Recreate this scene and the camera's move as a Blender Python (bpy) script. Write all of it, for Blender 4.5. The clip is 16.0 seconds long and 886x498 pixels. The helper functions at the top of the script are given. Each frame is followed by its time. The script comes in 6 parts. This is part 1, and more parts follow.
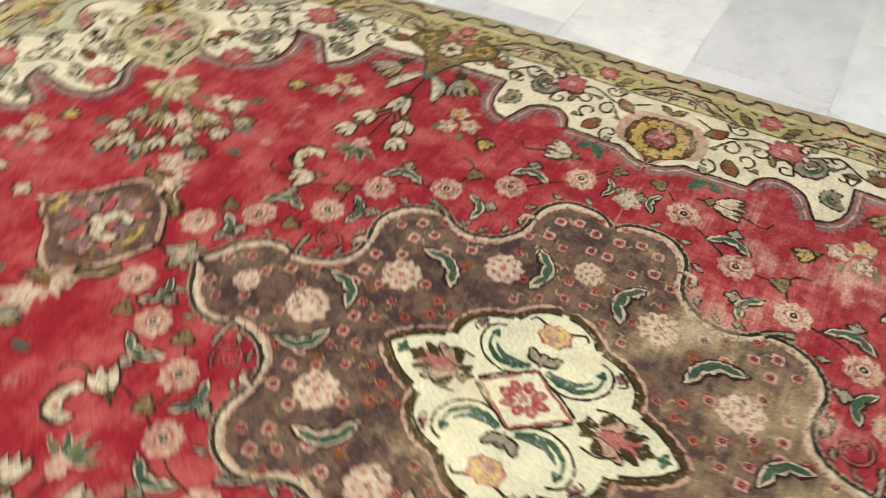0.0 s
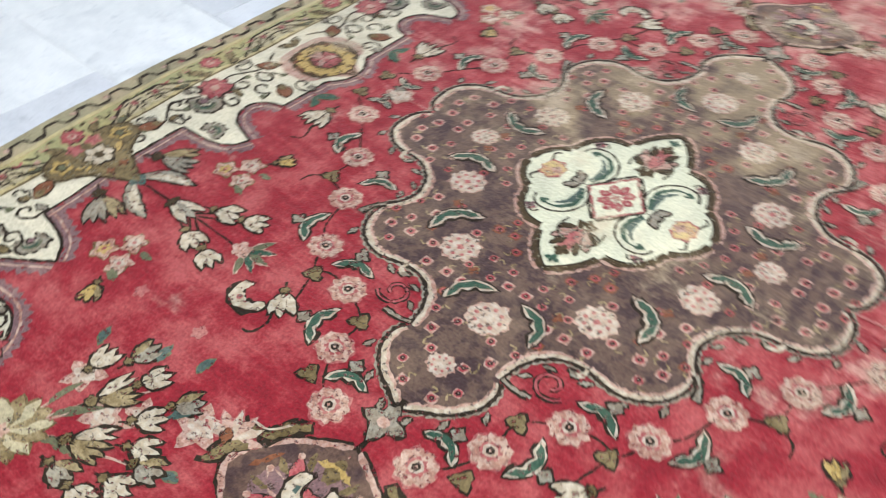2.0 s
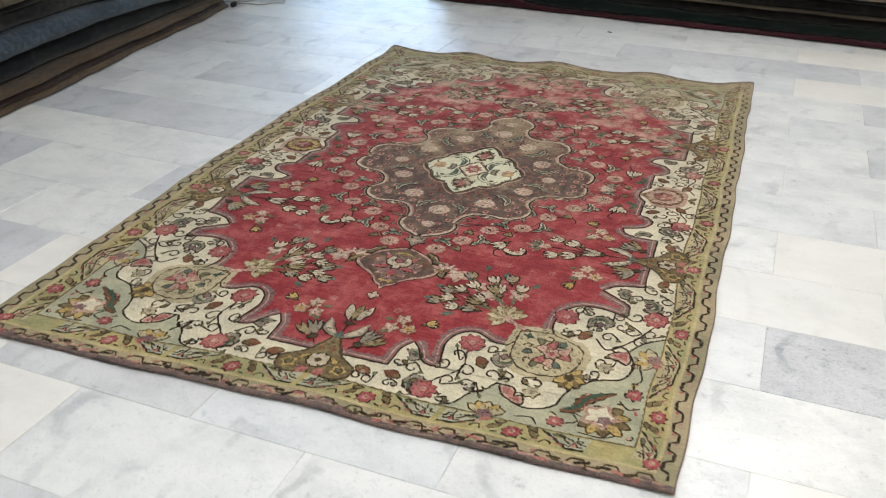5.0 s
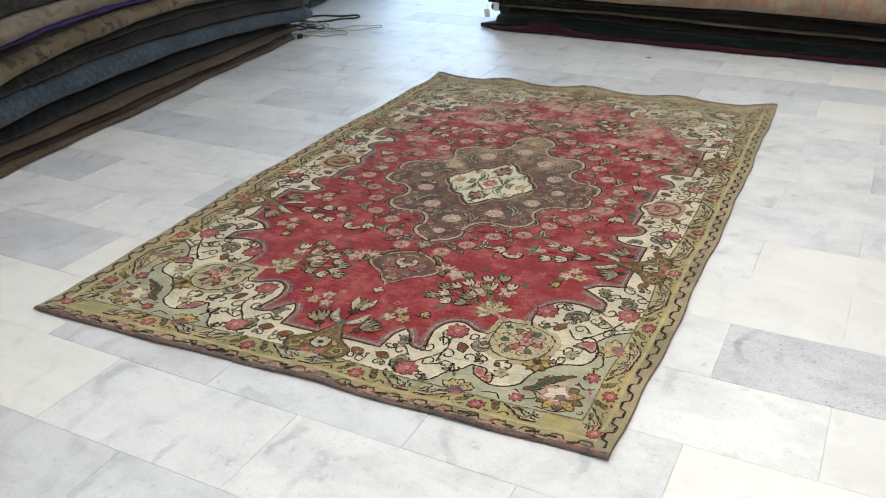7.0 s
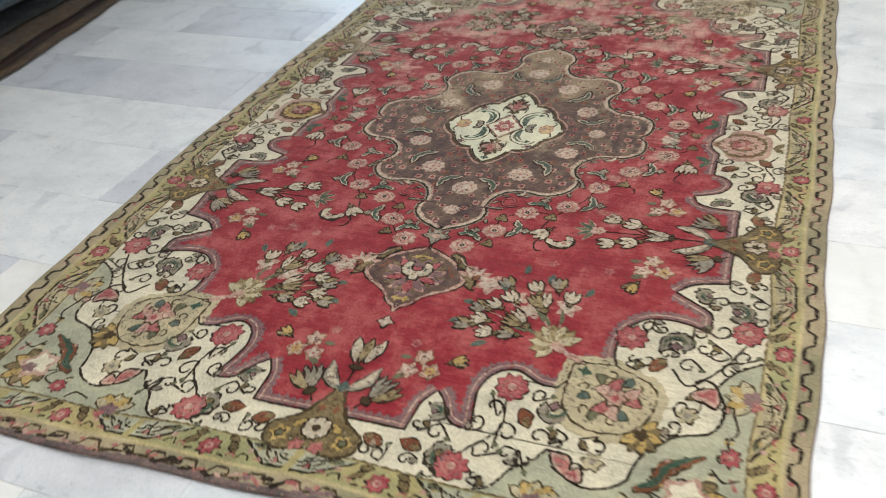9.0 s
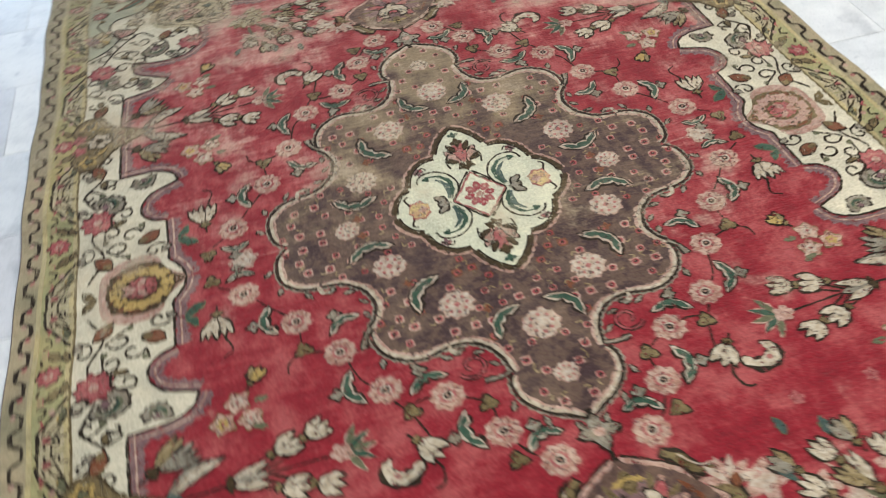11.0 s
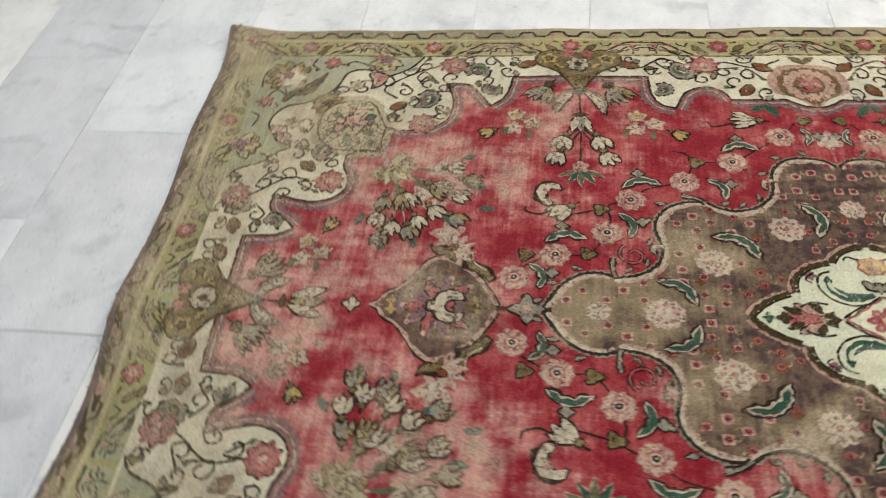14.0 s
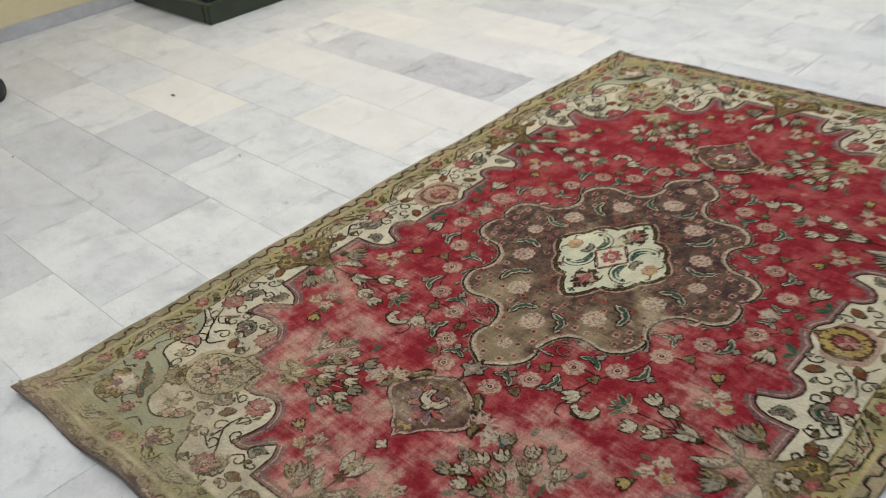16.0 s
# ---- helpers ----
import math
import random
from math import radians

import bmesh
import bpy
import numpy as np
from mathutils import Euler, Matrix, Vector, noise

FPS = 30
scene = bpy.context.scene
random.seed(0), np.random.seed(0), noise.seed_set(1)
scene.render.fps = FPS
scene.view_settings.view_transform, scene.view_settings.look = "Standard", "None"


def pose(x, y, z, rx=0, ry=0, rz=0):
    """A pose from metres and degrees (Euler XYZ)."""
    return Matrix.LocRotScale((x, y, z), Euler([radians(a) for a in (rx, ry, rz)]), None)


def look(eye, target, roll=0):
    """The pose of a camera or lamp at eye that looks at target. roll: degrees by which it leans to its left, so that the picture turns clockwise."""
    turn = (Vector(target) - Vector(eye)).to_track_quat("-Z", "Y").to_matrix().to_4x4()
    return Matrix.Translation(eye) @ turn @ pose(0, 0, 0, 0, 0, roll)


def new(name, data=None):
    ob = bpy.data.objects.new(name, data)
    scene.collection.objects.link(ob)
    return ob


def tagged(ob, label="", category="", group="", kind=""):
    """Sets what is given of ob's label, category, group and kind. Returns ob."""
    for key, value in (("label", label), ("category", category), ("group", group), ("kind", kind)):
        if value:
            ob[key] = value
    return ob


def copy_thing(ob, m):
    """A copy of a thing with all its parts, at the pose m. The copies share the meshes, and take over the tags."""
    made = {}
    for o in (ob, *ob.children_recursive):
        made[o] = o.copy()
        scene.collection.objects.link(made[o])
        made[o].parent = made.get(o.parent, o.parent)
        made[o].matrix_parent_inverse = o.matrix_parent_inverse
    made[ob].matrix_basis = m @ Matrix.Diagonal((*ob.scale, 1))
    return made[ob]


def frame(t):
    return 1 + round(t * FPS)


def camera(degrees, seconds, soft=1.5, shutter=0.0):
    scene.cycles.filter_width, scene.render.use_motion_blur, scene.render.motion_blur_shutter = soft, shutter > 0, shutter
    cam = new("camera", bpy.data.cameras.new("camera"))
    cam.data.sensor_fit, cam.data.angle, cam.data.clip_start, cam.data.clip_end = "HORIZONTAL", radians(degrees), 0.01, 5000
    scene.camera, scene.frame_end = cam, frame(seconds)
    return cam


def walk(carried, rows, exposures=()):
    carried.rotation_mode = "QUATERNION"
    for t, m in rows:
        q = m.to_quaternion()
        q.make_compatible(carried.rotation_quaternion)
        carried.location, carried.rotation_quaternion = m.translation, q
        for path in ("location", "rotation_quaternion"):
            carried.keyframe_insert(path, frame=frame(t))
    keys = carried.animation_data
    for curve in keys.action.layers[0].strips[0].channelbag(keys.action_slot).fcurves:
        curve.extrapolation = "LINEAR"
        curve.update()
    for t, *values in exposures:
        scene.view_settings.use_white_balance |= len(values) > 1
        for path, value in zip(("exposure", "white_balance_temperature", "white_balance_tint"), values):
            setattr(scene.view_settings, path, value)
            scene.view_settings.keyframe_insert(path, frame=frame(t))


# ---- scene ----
cam = camera(53.9, 16.0, soft=1.1, shutter=0.5)
PATH = [
    (0, (0.742, 0.248, 1.066), (-0.535, -0.396, -0.333), 3.1),
    (0.5, (0.719, -0.129, 1.046), (-0.703, -0.329, -0.347), -1.1),
    (1, (0.703, -0.513, 1.021), (-0.659, -0.134, -0.395), 4.0),
    (1.5, (0.676, -0.842, 1.047), (-0.514, -0.051, -0.352), 3.7),
    (2, (0.529, -1.106, 1.027), (-0.396, 0.003, -0.357), 1.7),
    (2.5, (0.592, -1.475, 1.118), (-0.124, -0.046, -0.083), -1.0),
    (3, (0.763, -1.882, 1.233), (0.209, -0.392, 0.019), -3.7),
    (3.5, (0.829, -2.217, 1.249), (0.367, -0.648, 0.097), -0.4),
    (4, (0.835, -2.541, 1.288), (0.321, -0.934, 0.215), -0.6),
    (4.5, (0.867, -2.76, 1.325), (0.29, -1.124, 0.33), -0.8),
    (4.7, (0.911, -2.828, 1.325), (0.317, -1.176, 0.366), 0.3),
    (6.8, (1.384, -3.096, 1.415), (0.57, -1.511, 0.506), -1.3),
    (7, (1.385, -3.083, 1.401), (0.556, -1.497, 0.508), -1.3),
    (7.5, (1.369, -2.958, 1.367), (0.523, -1.375, 0.486), -2.4),
    (8, (1.324, -2.748, 1.314), (0.46, -1.209, 0.374), -5.0),
    (8.2, (1.269, -2.669, 1.311), (0.415, -1.147, 0.336), -6.1),
    (10.3, (0.003, -1.759, 1.25), (-0.123, -0.262, -0.069), -2.4),
    (10.5, (-0.089, -1.68, 1.275), (-0.1, -0.186, -0.055), -3.3),
    (11, (-0.313, -1.344, 1.251), (-0.094, 0.055, -0.162), -7.7),
    (11.5, (-0.5, -1.041, 1.297), (-0.038, 0.251, -0.158), -11.0),
    (12, (-0.714, -0.758, 1.364), (0.146, 0.348, -0.063), -6.2),
    (12.5, (-0.812, -0.402, 1.319), (0.196, 0.492, -0.159), -7.2),
    (13, (-0.91, -0.057, 1.309), (0.2, 0.62, -0.211), -4.9),
    (13.5, (-1.047, 0.275, 1.344), (0.206, 0.759, -0.138), -3.6),
    (14, (-1.081, 0.621, 1.332), (0.258, 0.893, -0.129), -6.0),
    (14.5, (-1.103, 0.95, 1.349), (0.295, 0.78, -0.071), -2.7),
    (15, (-1.191, 1.276, 1.386), (0.139, 0.604, 0.053), 0.1),
    (15.5, (-1.17, 1.594, 1.447), (0.103, 0.623, 0.25), -5.7),
    (16, (-1.285, 1.946, 1.576), (-0.067, 0.799, 0.48), -5.4),
]
EXPOSURE = [(0, 0.64, 6800, 10), (0.5, 0.48, 6650, 10), (1.0, 0.58, 5950, 10), (1.5, 0.72, 5700, 10), (2.0, 0.76, 5700, 10), (2.5, 0.80, 5700, 10), (3.0, 0.26, 6150, 10), (3.5, -0.06, 6250, 10), (4.5, 0.07, 6300, 10), (8.2, 0.09, 6300, 10), (10.5, 0.38, 5800, 10), (11.0, 0.33, 6050, 10), (11.5, 0.42, 6000, 10), (12.0, 0.42, 6150, 10), (12.5, 0.33, 6200, 10), (13.0, 0.36, 6250, 10), (13.5, 0.31, 6350, 10), (14.5, 0.15, 6250, 10), (15.0, 0.02, 6300, 10), (15.5, -0.23, 6300, 10), (16, -0.08, 6300, 10)]
walk(cam, [(t, look(eye, target, roll)) for t, eye, target, roll in PATH], EXPOSURE)

# ---------------------------------------------------------------- light
world = bpy.data.worlds.new("sky")
scene.world = world
world.use_nodes = True
wn = world.node_tree.nodes
sky = wn.new("ShaderNodeTexSky")
sky.sky_type = "NISHITA"
sky.sun_disc = False
sky.sun_elevation, sky.sun_rotation = radians(35), radians(150)
world.node_tree.links.new(sky.outputs[0], wn["Background"].inputs[0])
wn["Background"].inputs[1].default_value = 0.12


def ceiling_lamp(x, y, power, size_x=1.2, size_y=0.3, kelvin=(1.0, 0.97, 0.93)):
    data = bpy.data.lights.new("tube_light", "AREA")
    data.shape, data.size, data.size_y = "RECTANGLE", size_x, size_y
    data.energy, data.color = power, kelvin
    lamp = new("tube_light", data)
    lamp.matrix_world = pose(x, y, 2.93)
    return lamp


LAMPS = [  # x, y, watts, colour
    (1.9, -1.0, 44, (1.0, 0.955, 0.91)),
    (1.3, 1.8, 33, (1.0, 0.985, 0.97)),
    (-0.6, -2.4, 28, (0.98, 0.99, 1.0)),
    (-1.1, 0.3, 10, (0.94, 0.975, 1.0)),
    (1.6, -3.4, 27, (1.0, 0.97, 0.94)),
    (0.8, 4.2, 12, (1.0, 0.98, 0.96)),
]
for lx, ly, lw, lc in LAMPS:
    ceiling_lamp(lx, ly, lw, kelvin=lc)
day = bpy.data.lights.new("daylight", "AREA")
day.shape, day.size, day.size_y, day.energy, day.color = "RECTANGLE", 3.3, 2.3, 95, (0.55, 0.75, 1.0)
new("daylight", day).matrix_world = look((-3.1, 6.85, 1.25), (-3.1, 0, 1.1))

# ---------------------------------------------------------------- materials


def material(name):
    m = bpy.data.materials.new(name)
    m.use_nodes = True
    t = m.node_tree
    return m, t.nodes, t.links, t.nodes["Principled BSDF"]


def math_node(n, l, op, a, b=None, clamp=False):
    k = n.new("ShaderNodeMath")
    k.operation, k.use_clamp = op, clamp
    for i, v in enumerate((a, b)):
        if v is None:
            continue
        if isinstance(v, (int, float)):
            k.inputs[i].default_value = v
        else:
            l.new(v, k.inputs[i])
    return k.outputs[0]


def noise_node(n, l, vec, scale, detail=3.0, rough=0.55, stretch=None):
    k = n.new("ShaderNodeTexNoise")
    k.inputs["Scale"].default_value, k.inputs["Detail"].default_value, k.inputs["Roughness"].default_value = scale, detail, rough
    if stretch:
        mp = n.new("ShaderNodeMapping")
        mp.inputs["Scale"].default_value = stretch
        l.new(vec, mp.inputs[0])
        vec = mp.outputs[0]
    l.new(vec, k.inputs["Vector"])
    return k.outputs["Fac"]


def ramp(n, l, fac, lo, hi, a=0.0, b=1.0):
    k = n.new("ShaderNodeMapRange")
    k.interpolation_type = "SMOOTHSTEP"
    for i, v in enumerate((lo, hi, a, b)):
        k.inputs[i + 1].default_value = v
    l.new(fac, k.inputs[0])
    return k.outputs[0]


def mix(n, l, fac, a, b, kind="MIX"):
    k = n.new("ShaderNodeMix")
    k.data_type, k.blend_type = "RGBA", kind
    for i, v in ((0, fac), (6, a), (7, b)):
        if isinstance(v, (int, float)):
            k.inputs[i].default_value = v
        elif isinstance(v, tuple):
            k.inputs[i].default_value = (*v[:3], 1)
        else:
            l.new(v, k.inputs[i])
    return k.outputs[2]


def bump(n, l, bsdf, height, strength, distance, normal=None):
    k = n.new("ShaderNodeBump")
    k.inputs["Strength"].default_value, k.inputs["Distance"].default_value = strength, distance
    l.new(height, k.inputs["Height"])
    if normal is not None:
        l.new(normal, k.inputs["Normal"])
    l.new(k.outputs[0], bsdf.inputs["Normal"])


def wool(name, colour, worn, wear=0.6, slope=0.12, patch=0.35, second=None, blot=4.0, sheen=0.13, bleach=0.72, holes=True, end=0.5):
    """Old knotted wool: dye that has faded in patches, more and more towards one end, weft streaks and a knotted nap."""
    m, n, l, b = material(name)
    at = n.new("ShaderNodeNewGeometry").outputs["Position"]
    xyz = n.new("ShaderNodeSeparateXYZ")
    l.new(at, xyz.inputs[0])
    broad = noise_node(n, l, at, 3.1, 5, 0.62)
    mid = noise_node(n, l, at, 11.0, 4, 0.65)
    streak = noise_node(n, l, at, 7.0, 4, 0.65, (0.7, 11.0, 1.0))
    warp = noise_node(n, l, at, 7.0, 4, 0.65, (10.0, 0.9, 1.0))
    knots = noise_node(n, l, at, 190.0, 2, 0.8)
    # bare patches, and where the pile is bleached to the foundation
    cloud = math_node(n, l, "ADD", math_node(n, l, "MULTIPLY", broad, 0.45), math_node(n, l, "MULTIPLY", noise_node(n, l, at, 8.5, 6, 0.62), 0.55))
    thread = math_node(n, l, "ADD", math_node(n, l, "MULTIPLY", math_node(n, l, "SUBTRACT", streak, 0.5), 0.11), math_node(n, l, "MULTIPLY", math_node(n, l, "SUBTRACT", warp, 0.5), 0.09))
    cloud = math_node(n, l, "ADD", cloud, thread)
    bare = ramp(n, l, math_node(n, l, "ADD", cloud, math_node(n, l, "MULTIPLY", xyz.outputs[1], slope)), 0.515, 0.655)
    spot = math_node(n, l, "MULTIPLY", math_node(n, l, "SUBTRACT", knots, 0.5), 0.10)
    deep = math_node(n, l, "ADD", math_node(n, l, "ADD", cloud, spot), math_node(n, l, "MULTIPLY", xyz.outputs[1], 0.06))
    deep = ramp(n, l, deep, 0.555, 0.70, 0.0, bleach)
    # rubbed tips of the pile
    rub = math_node(n, l, "ADD", math_node(n, l, "MULTIPLY", mid, 0.76), math_node(n, l, "MULTIPLY", math_node(n, l, "ADD", streak, warp), 0.12))
    rub = ramp(n, l, math_node(n, l, "ADD", rub, math_node(n, l, "MULTIPLY", knots, 0.16)), 0.50, 0.72)
    fade = math_node(n, l, "ADD", math_node(n, l, "MULTIPLY", bare, wear), math_node(n, l, "MULTIPLY", rub, patch), True)
    # the north end is rubbed all over
    rubbed = math_node(n, l, "ADD", xyz.outputs[1], math_node(n, l, "MULTIPLY", broad, 0.5))
    fade = math_node(n, l, "ADD", fade, ramp(n, l, rubbed, 1.15, 1.75, 0.0, end), True)
    base = colour
    if second:
        base = mix(n, l, ramp(n, l, noise_node(n, l, at, blot, 4, 0.65), 0.42, 0.58), colour, second)
    dyed = mix(n, l, deep, mix(n, l, fade, base, worn), (0.44, 0.345, 0.235))
    tone = math_node(n, l, "ADD", math_node(n, l, "MULTIPLY", streak, 0.16), math_node(n, l, "MULTIPLY", mid, 0.44))
    tone = math_node(n, l, "ADD", tone, math_node(n, l, "MULTIPLY", knots, 0.46))
    shade = ramp(n, l, tone, 0.28, 0.80, 0.50, 1.30)
    grey = n.new("ShaderNodeCombineColor")
    for i in range(3):
        l.new(shade, grey.inputs[i])
    l.new(mix(n, l, 1.0, dyed, grey.outputs[0], "MULTIPLY"), b.inputs["Base Color"])
    b.inputs["Roughness"].default_value = 0.95
    b.inputs["Specular IOR Level"].default_value = 0.12
    b.inputs["Sheen Weight"].default_value = sheen
    b.inputs["Sheen Roughness"].default_value = 0.5
    b.inputs["Sheen Tint"].default_value = (1.0, 0.80, 0.70, 1)
    # the nap leans towards the faded end
    lean = n.new("ShaderNodeVectorMath")
    lean.inputs[1].default_value = (0.0, 0.30, 0.0)
    l.new(n.new("ShaderNodeNewGeometry").outputs["Normal"], lean.inputs[0])
    unit = n.new("ShaderNodeVectorMath")
    unit.operation = "NORMALIZE"
    l.new(lean.outputs[0], unit.inputs[0])
    bump(n, l, b, math_node(n, l, "ADD", knots, math_node(n, l, "MULTIPLY", streak, 1.2)), 0.6, 0.003, unit.outputs[0])
    if holes:
        # knots that have worn out of the figure and let the ground show
        lost = math_node(n, l, "ADD", noise_node(n, l, at, 120.0, 3, 0.7), math_node(n, l, "MULTIPLY", bare, 0.07))
        b.inputs["Alpha"].default_value = 1.0
        l.new(ramp(n, l, lost, 0.55, 0.66, 1.0, 0.12), b.inputs["Alpha"])
    return m


WOOL = {
    "red": wool("red_wool", (0.262, 0.012, 0.021), (0.50, 0.235, 0.19), 0.80, 0.080, 0.25, holes=False, end=0.15),
    "brown": wool("brown_wool", (0.052, 0.028, 0.028), (0.25, 0.185, 0.105), 0.92, 0.24, 0.20, (0.118, 0.072, 0.050), 40.0, holes=False),
    "bister": wool("dark_brown_wool", (0.056, 0.030, 0.028), (0.20, 0.135, 0.085), 0.75, 0.10, 0.25, (0.115, 0.066, 0.045), 30.0, holes=False),
    "bone": wool("pale_bud_wool", (0.55, 0.47, 0.345), (0.46, 0.38, 0.26), 0.6, 0.08, 0.35, (0.38, 0.30, 0.195), 95.0, bleach=0.5),
    "cream": wool("cream_wool", (0.62, 0.56, 0.40), (0.49, 0.42, 0.28), 0.65, 0.06, 0.28, bleach=0.5, holes=False),
    "ivory": wool("ivory_wool", (0.64, 0.625, 0.44), (0.54, 0.48, 0.31), 0.3, 0.03, 0.3, holes=False),
    "border": wool("olive_yellow_wool", (0.41, 0.335, 0.135), (0.305, 0.280, 0.135), 0.8, 0.06, 0.35, (0.315, 0.30, 0.135), bleach=0.5, holes=False),
    "guard": wool("beige_wool", (0.40, 0.315, 0.185), (0.29, 0.25, 0.145), 0.9, 0.07, 0.4, (0.28, 0.245, 0.14), bleach=0.5, holes=False),
    "slate": wool("grey_green_wool", (0.40, 0.39, 0.265), (0.30, 0.285, 0.165), 0.8, 0.05, 0.3, (0.345, 0.345, 0.235), 9.0, bleach=0.45, holes=False),
    "dark": wool("dark_outline_wool", (0.024, 0.016, 0.009), (0.16, 0.125, 0.07), 0.62, 0.06, 0.06, sheen=0.04, bleach=0.40),
    "umber": wool("umber_wool", (0.050, 0.032, 0.010), (0.17, 0.125, 0.06), 0.6, 0.06, 0.12, sheen=0.1, bleach=0.4),
    "olive": wool("olive_brown_wool", (0.175, 0.125, 0.050), (0.28, 0.225, 0.12), 0.8, 0.06, 0.25, (0.115, 0.08, 0.028), 60.0, bleach=0.55),
    "honey": wool("honey_wool", (0.47, 0.375, 0.17), (0.40, 0.335, 0.19), 0.7, 0.06, 0.3, (0.42, 0.35, 0.18), 12.0, bleach=0.5, holes=False),
    "gold": wool("gold_wool", (0.43, 0.29, 0.085), (0.34, 0.26, 0.13), 0.7, 0.1, 0.3, bleach=0.55),
    "lemon": wool("pale_yellow_wool", (0.58, 0.43, 0.17), (0.50, 0.40, 0.22), 0.6, 0.05, 0.3, (0.55, 0.33, 0.17), 60.0),
    "sand": wool("sand_wool", (0.46, 0.385, 0.225), (0.42, 0.35, 0.215), 0.7, 0.08, 0.3, (0.40, 0.345, 0.205), 20.0),
    "edge": wool("dark_edge_wool", (0.10, 0.082, 0.074), (0.20, 0.155, 0.12), 0.5, 0.02, 0.3, (0.17, 0.105, 0.095), 60.0, bleach=0.2, holes=False),
    "straw": wool("straw_wool", (0.30, 0.225, 0.105), (0.33, 0.26, 0.15), 0.7, 0.1, 0.35, (0.19, 0.135, 0.055), 70.0),
    "pink": wool("pink_wool", (0.40, 0.125, 0.11), (0.40, 0.255, 0.18), 0.8, 0.10, 0.4, (0.31, 0.065, 0.065), 85.0, bleach=0.55),
    "rose": wool("rose_wool", (0.30, 0.034, 0.045), (0.39, 0.18, 0.14), 0.75, 0.10, 0.35, (0.36, 0.09, 0.085), 85.0, bleach=0.55),
    "blush": wool("blush_wool", (0.48, 0.31, 0.24), (0.46, 0.34, 0.235), 0.7, 0.1, 0.4, (0.36, 0.19, 0.135), 85.0),
    "white": wool("undyed_wool", (0.54, 0.455, 0.35), (0.46, 0.375, 0.255), 0.75, 0.1, 0.35, (0.40, 0.285, 0.20), 95.0),
    "petal": wool("faded_petal_wool", (0.50, 0.345, 0.255), (0.47, 0.345, 0.24), 0.7, 0.1, 0.45, (0.34, 0.165, 0.115), 80.0),
    "ash": wool("ash_grey_wool", (0.285, 0.255, 0.19), (0.32, 0.26, 0.17), 0.7, 0.06, 0.3, (0.20, 0.16, 0.11), 70.0, bleach=0.55),
    "mauve": wool("mauve_grey_wool", (0.185, 0.105, 0.102), (0.28, 0.185, 0.14), 0.7, 0.06, 0.35, bleach=0.55),
    "green": wool("green_wool", (0.024, 0.072, 0.042), (0.125, 0.15, 0.095), 0.5, 0.1, 0.3, bleach=0.55),
    "teal": wool("teal_wool", (0.055, 0.092, 0.075), (0.18, 0.185, 0.13), 0.5, 0.1, 0.3, bleach=0.55),
    "leaf": wool("dull_leaf_wool", (0.115, 0.120, 0.060), (0.20, 0.17, 0.10), 0.7, 0.06, 0.3, bleach=0.55),
    "rust": wool("rust_wool", (0.17, 0.052, 0.018), (0.23, 0.13, 0.07), 0.7, 0.1, 0.25, bleach=0.55),
}


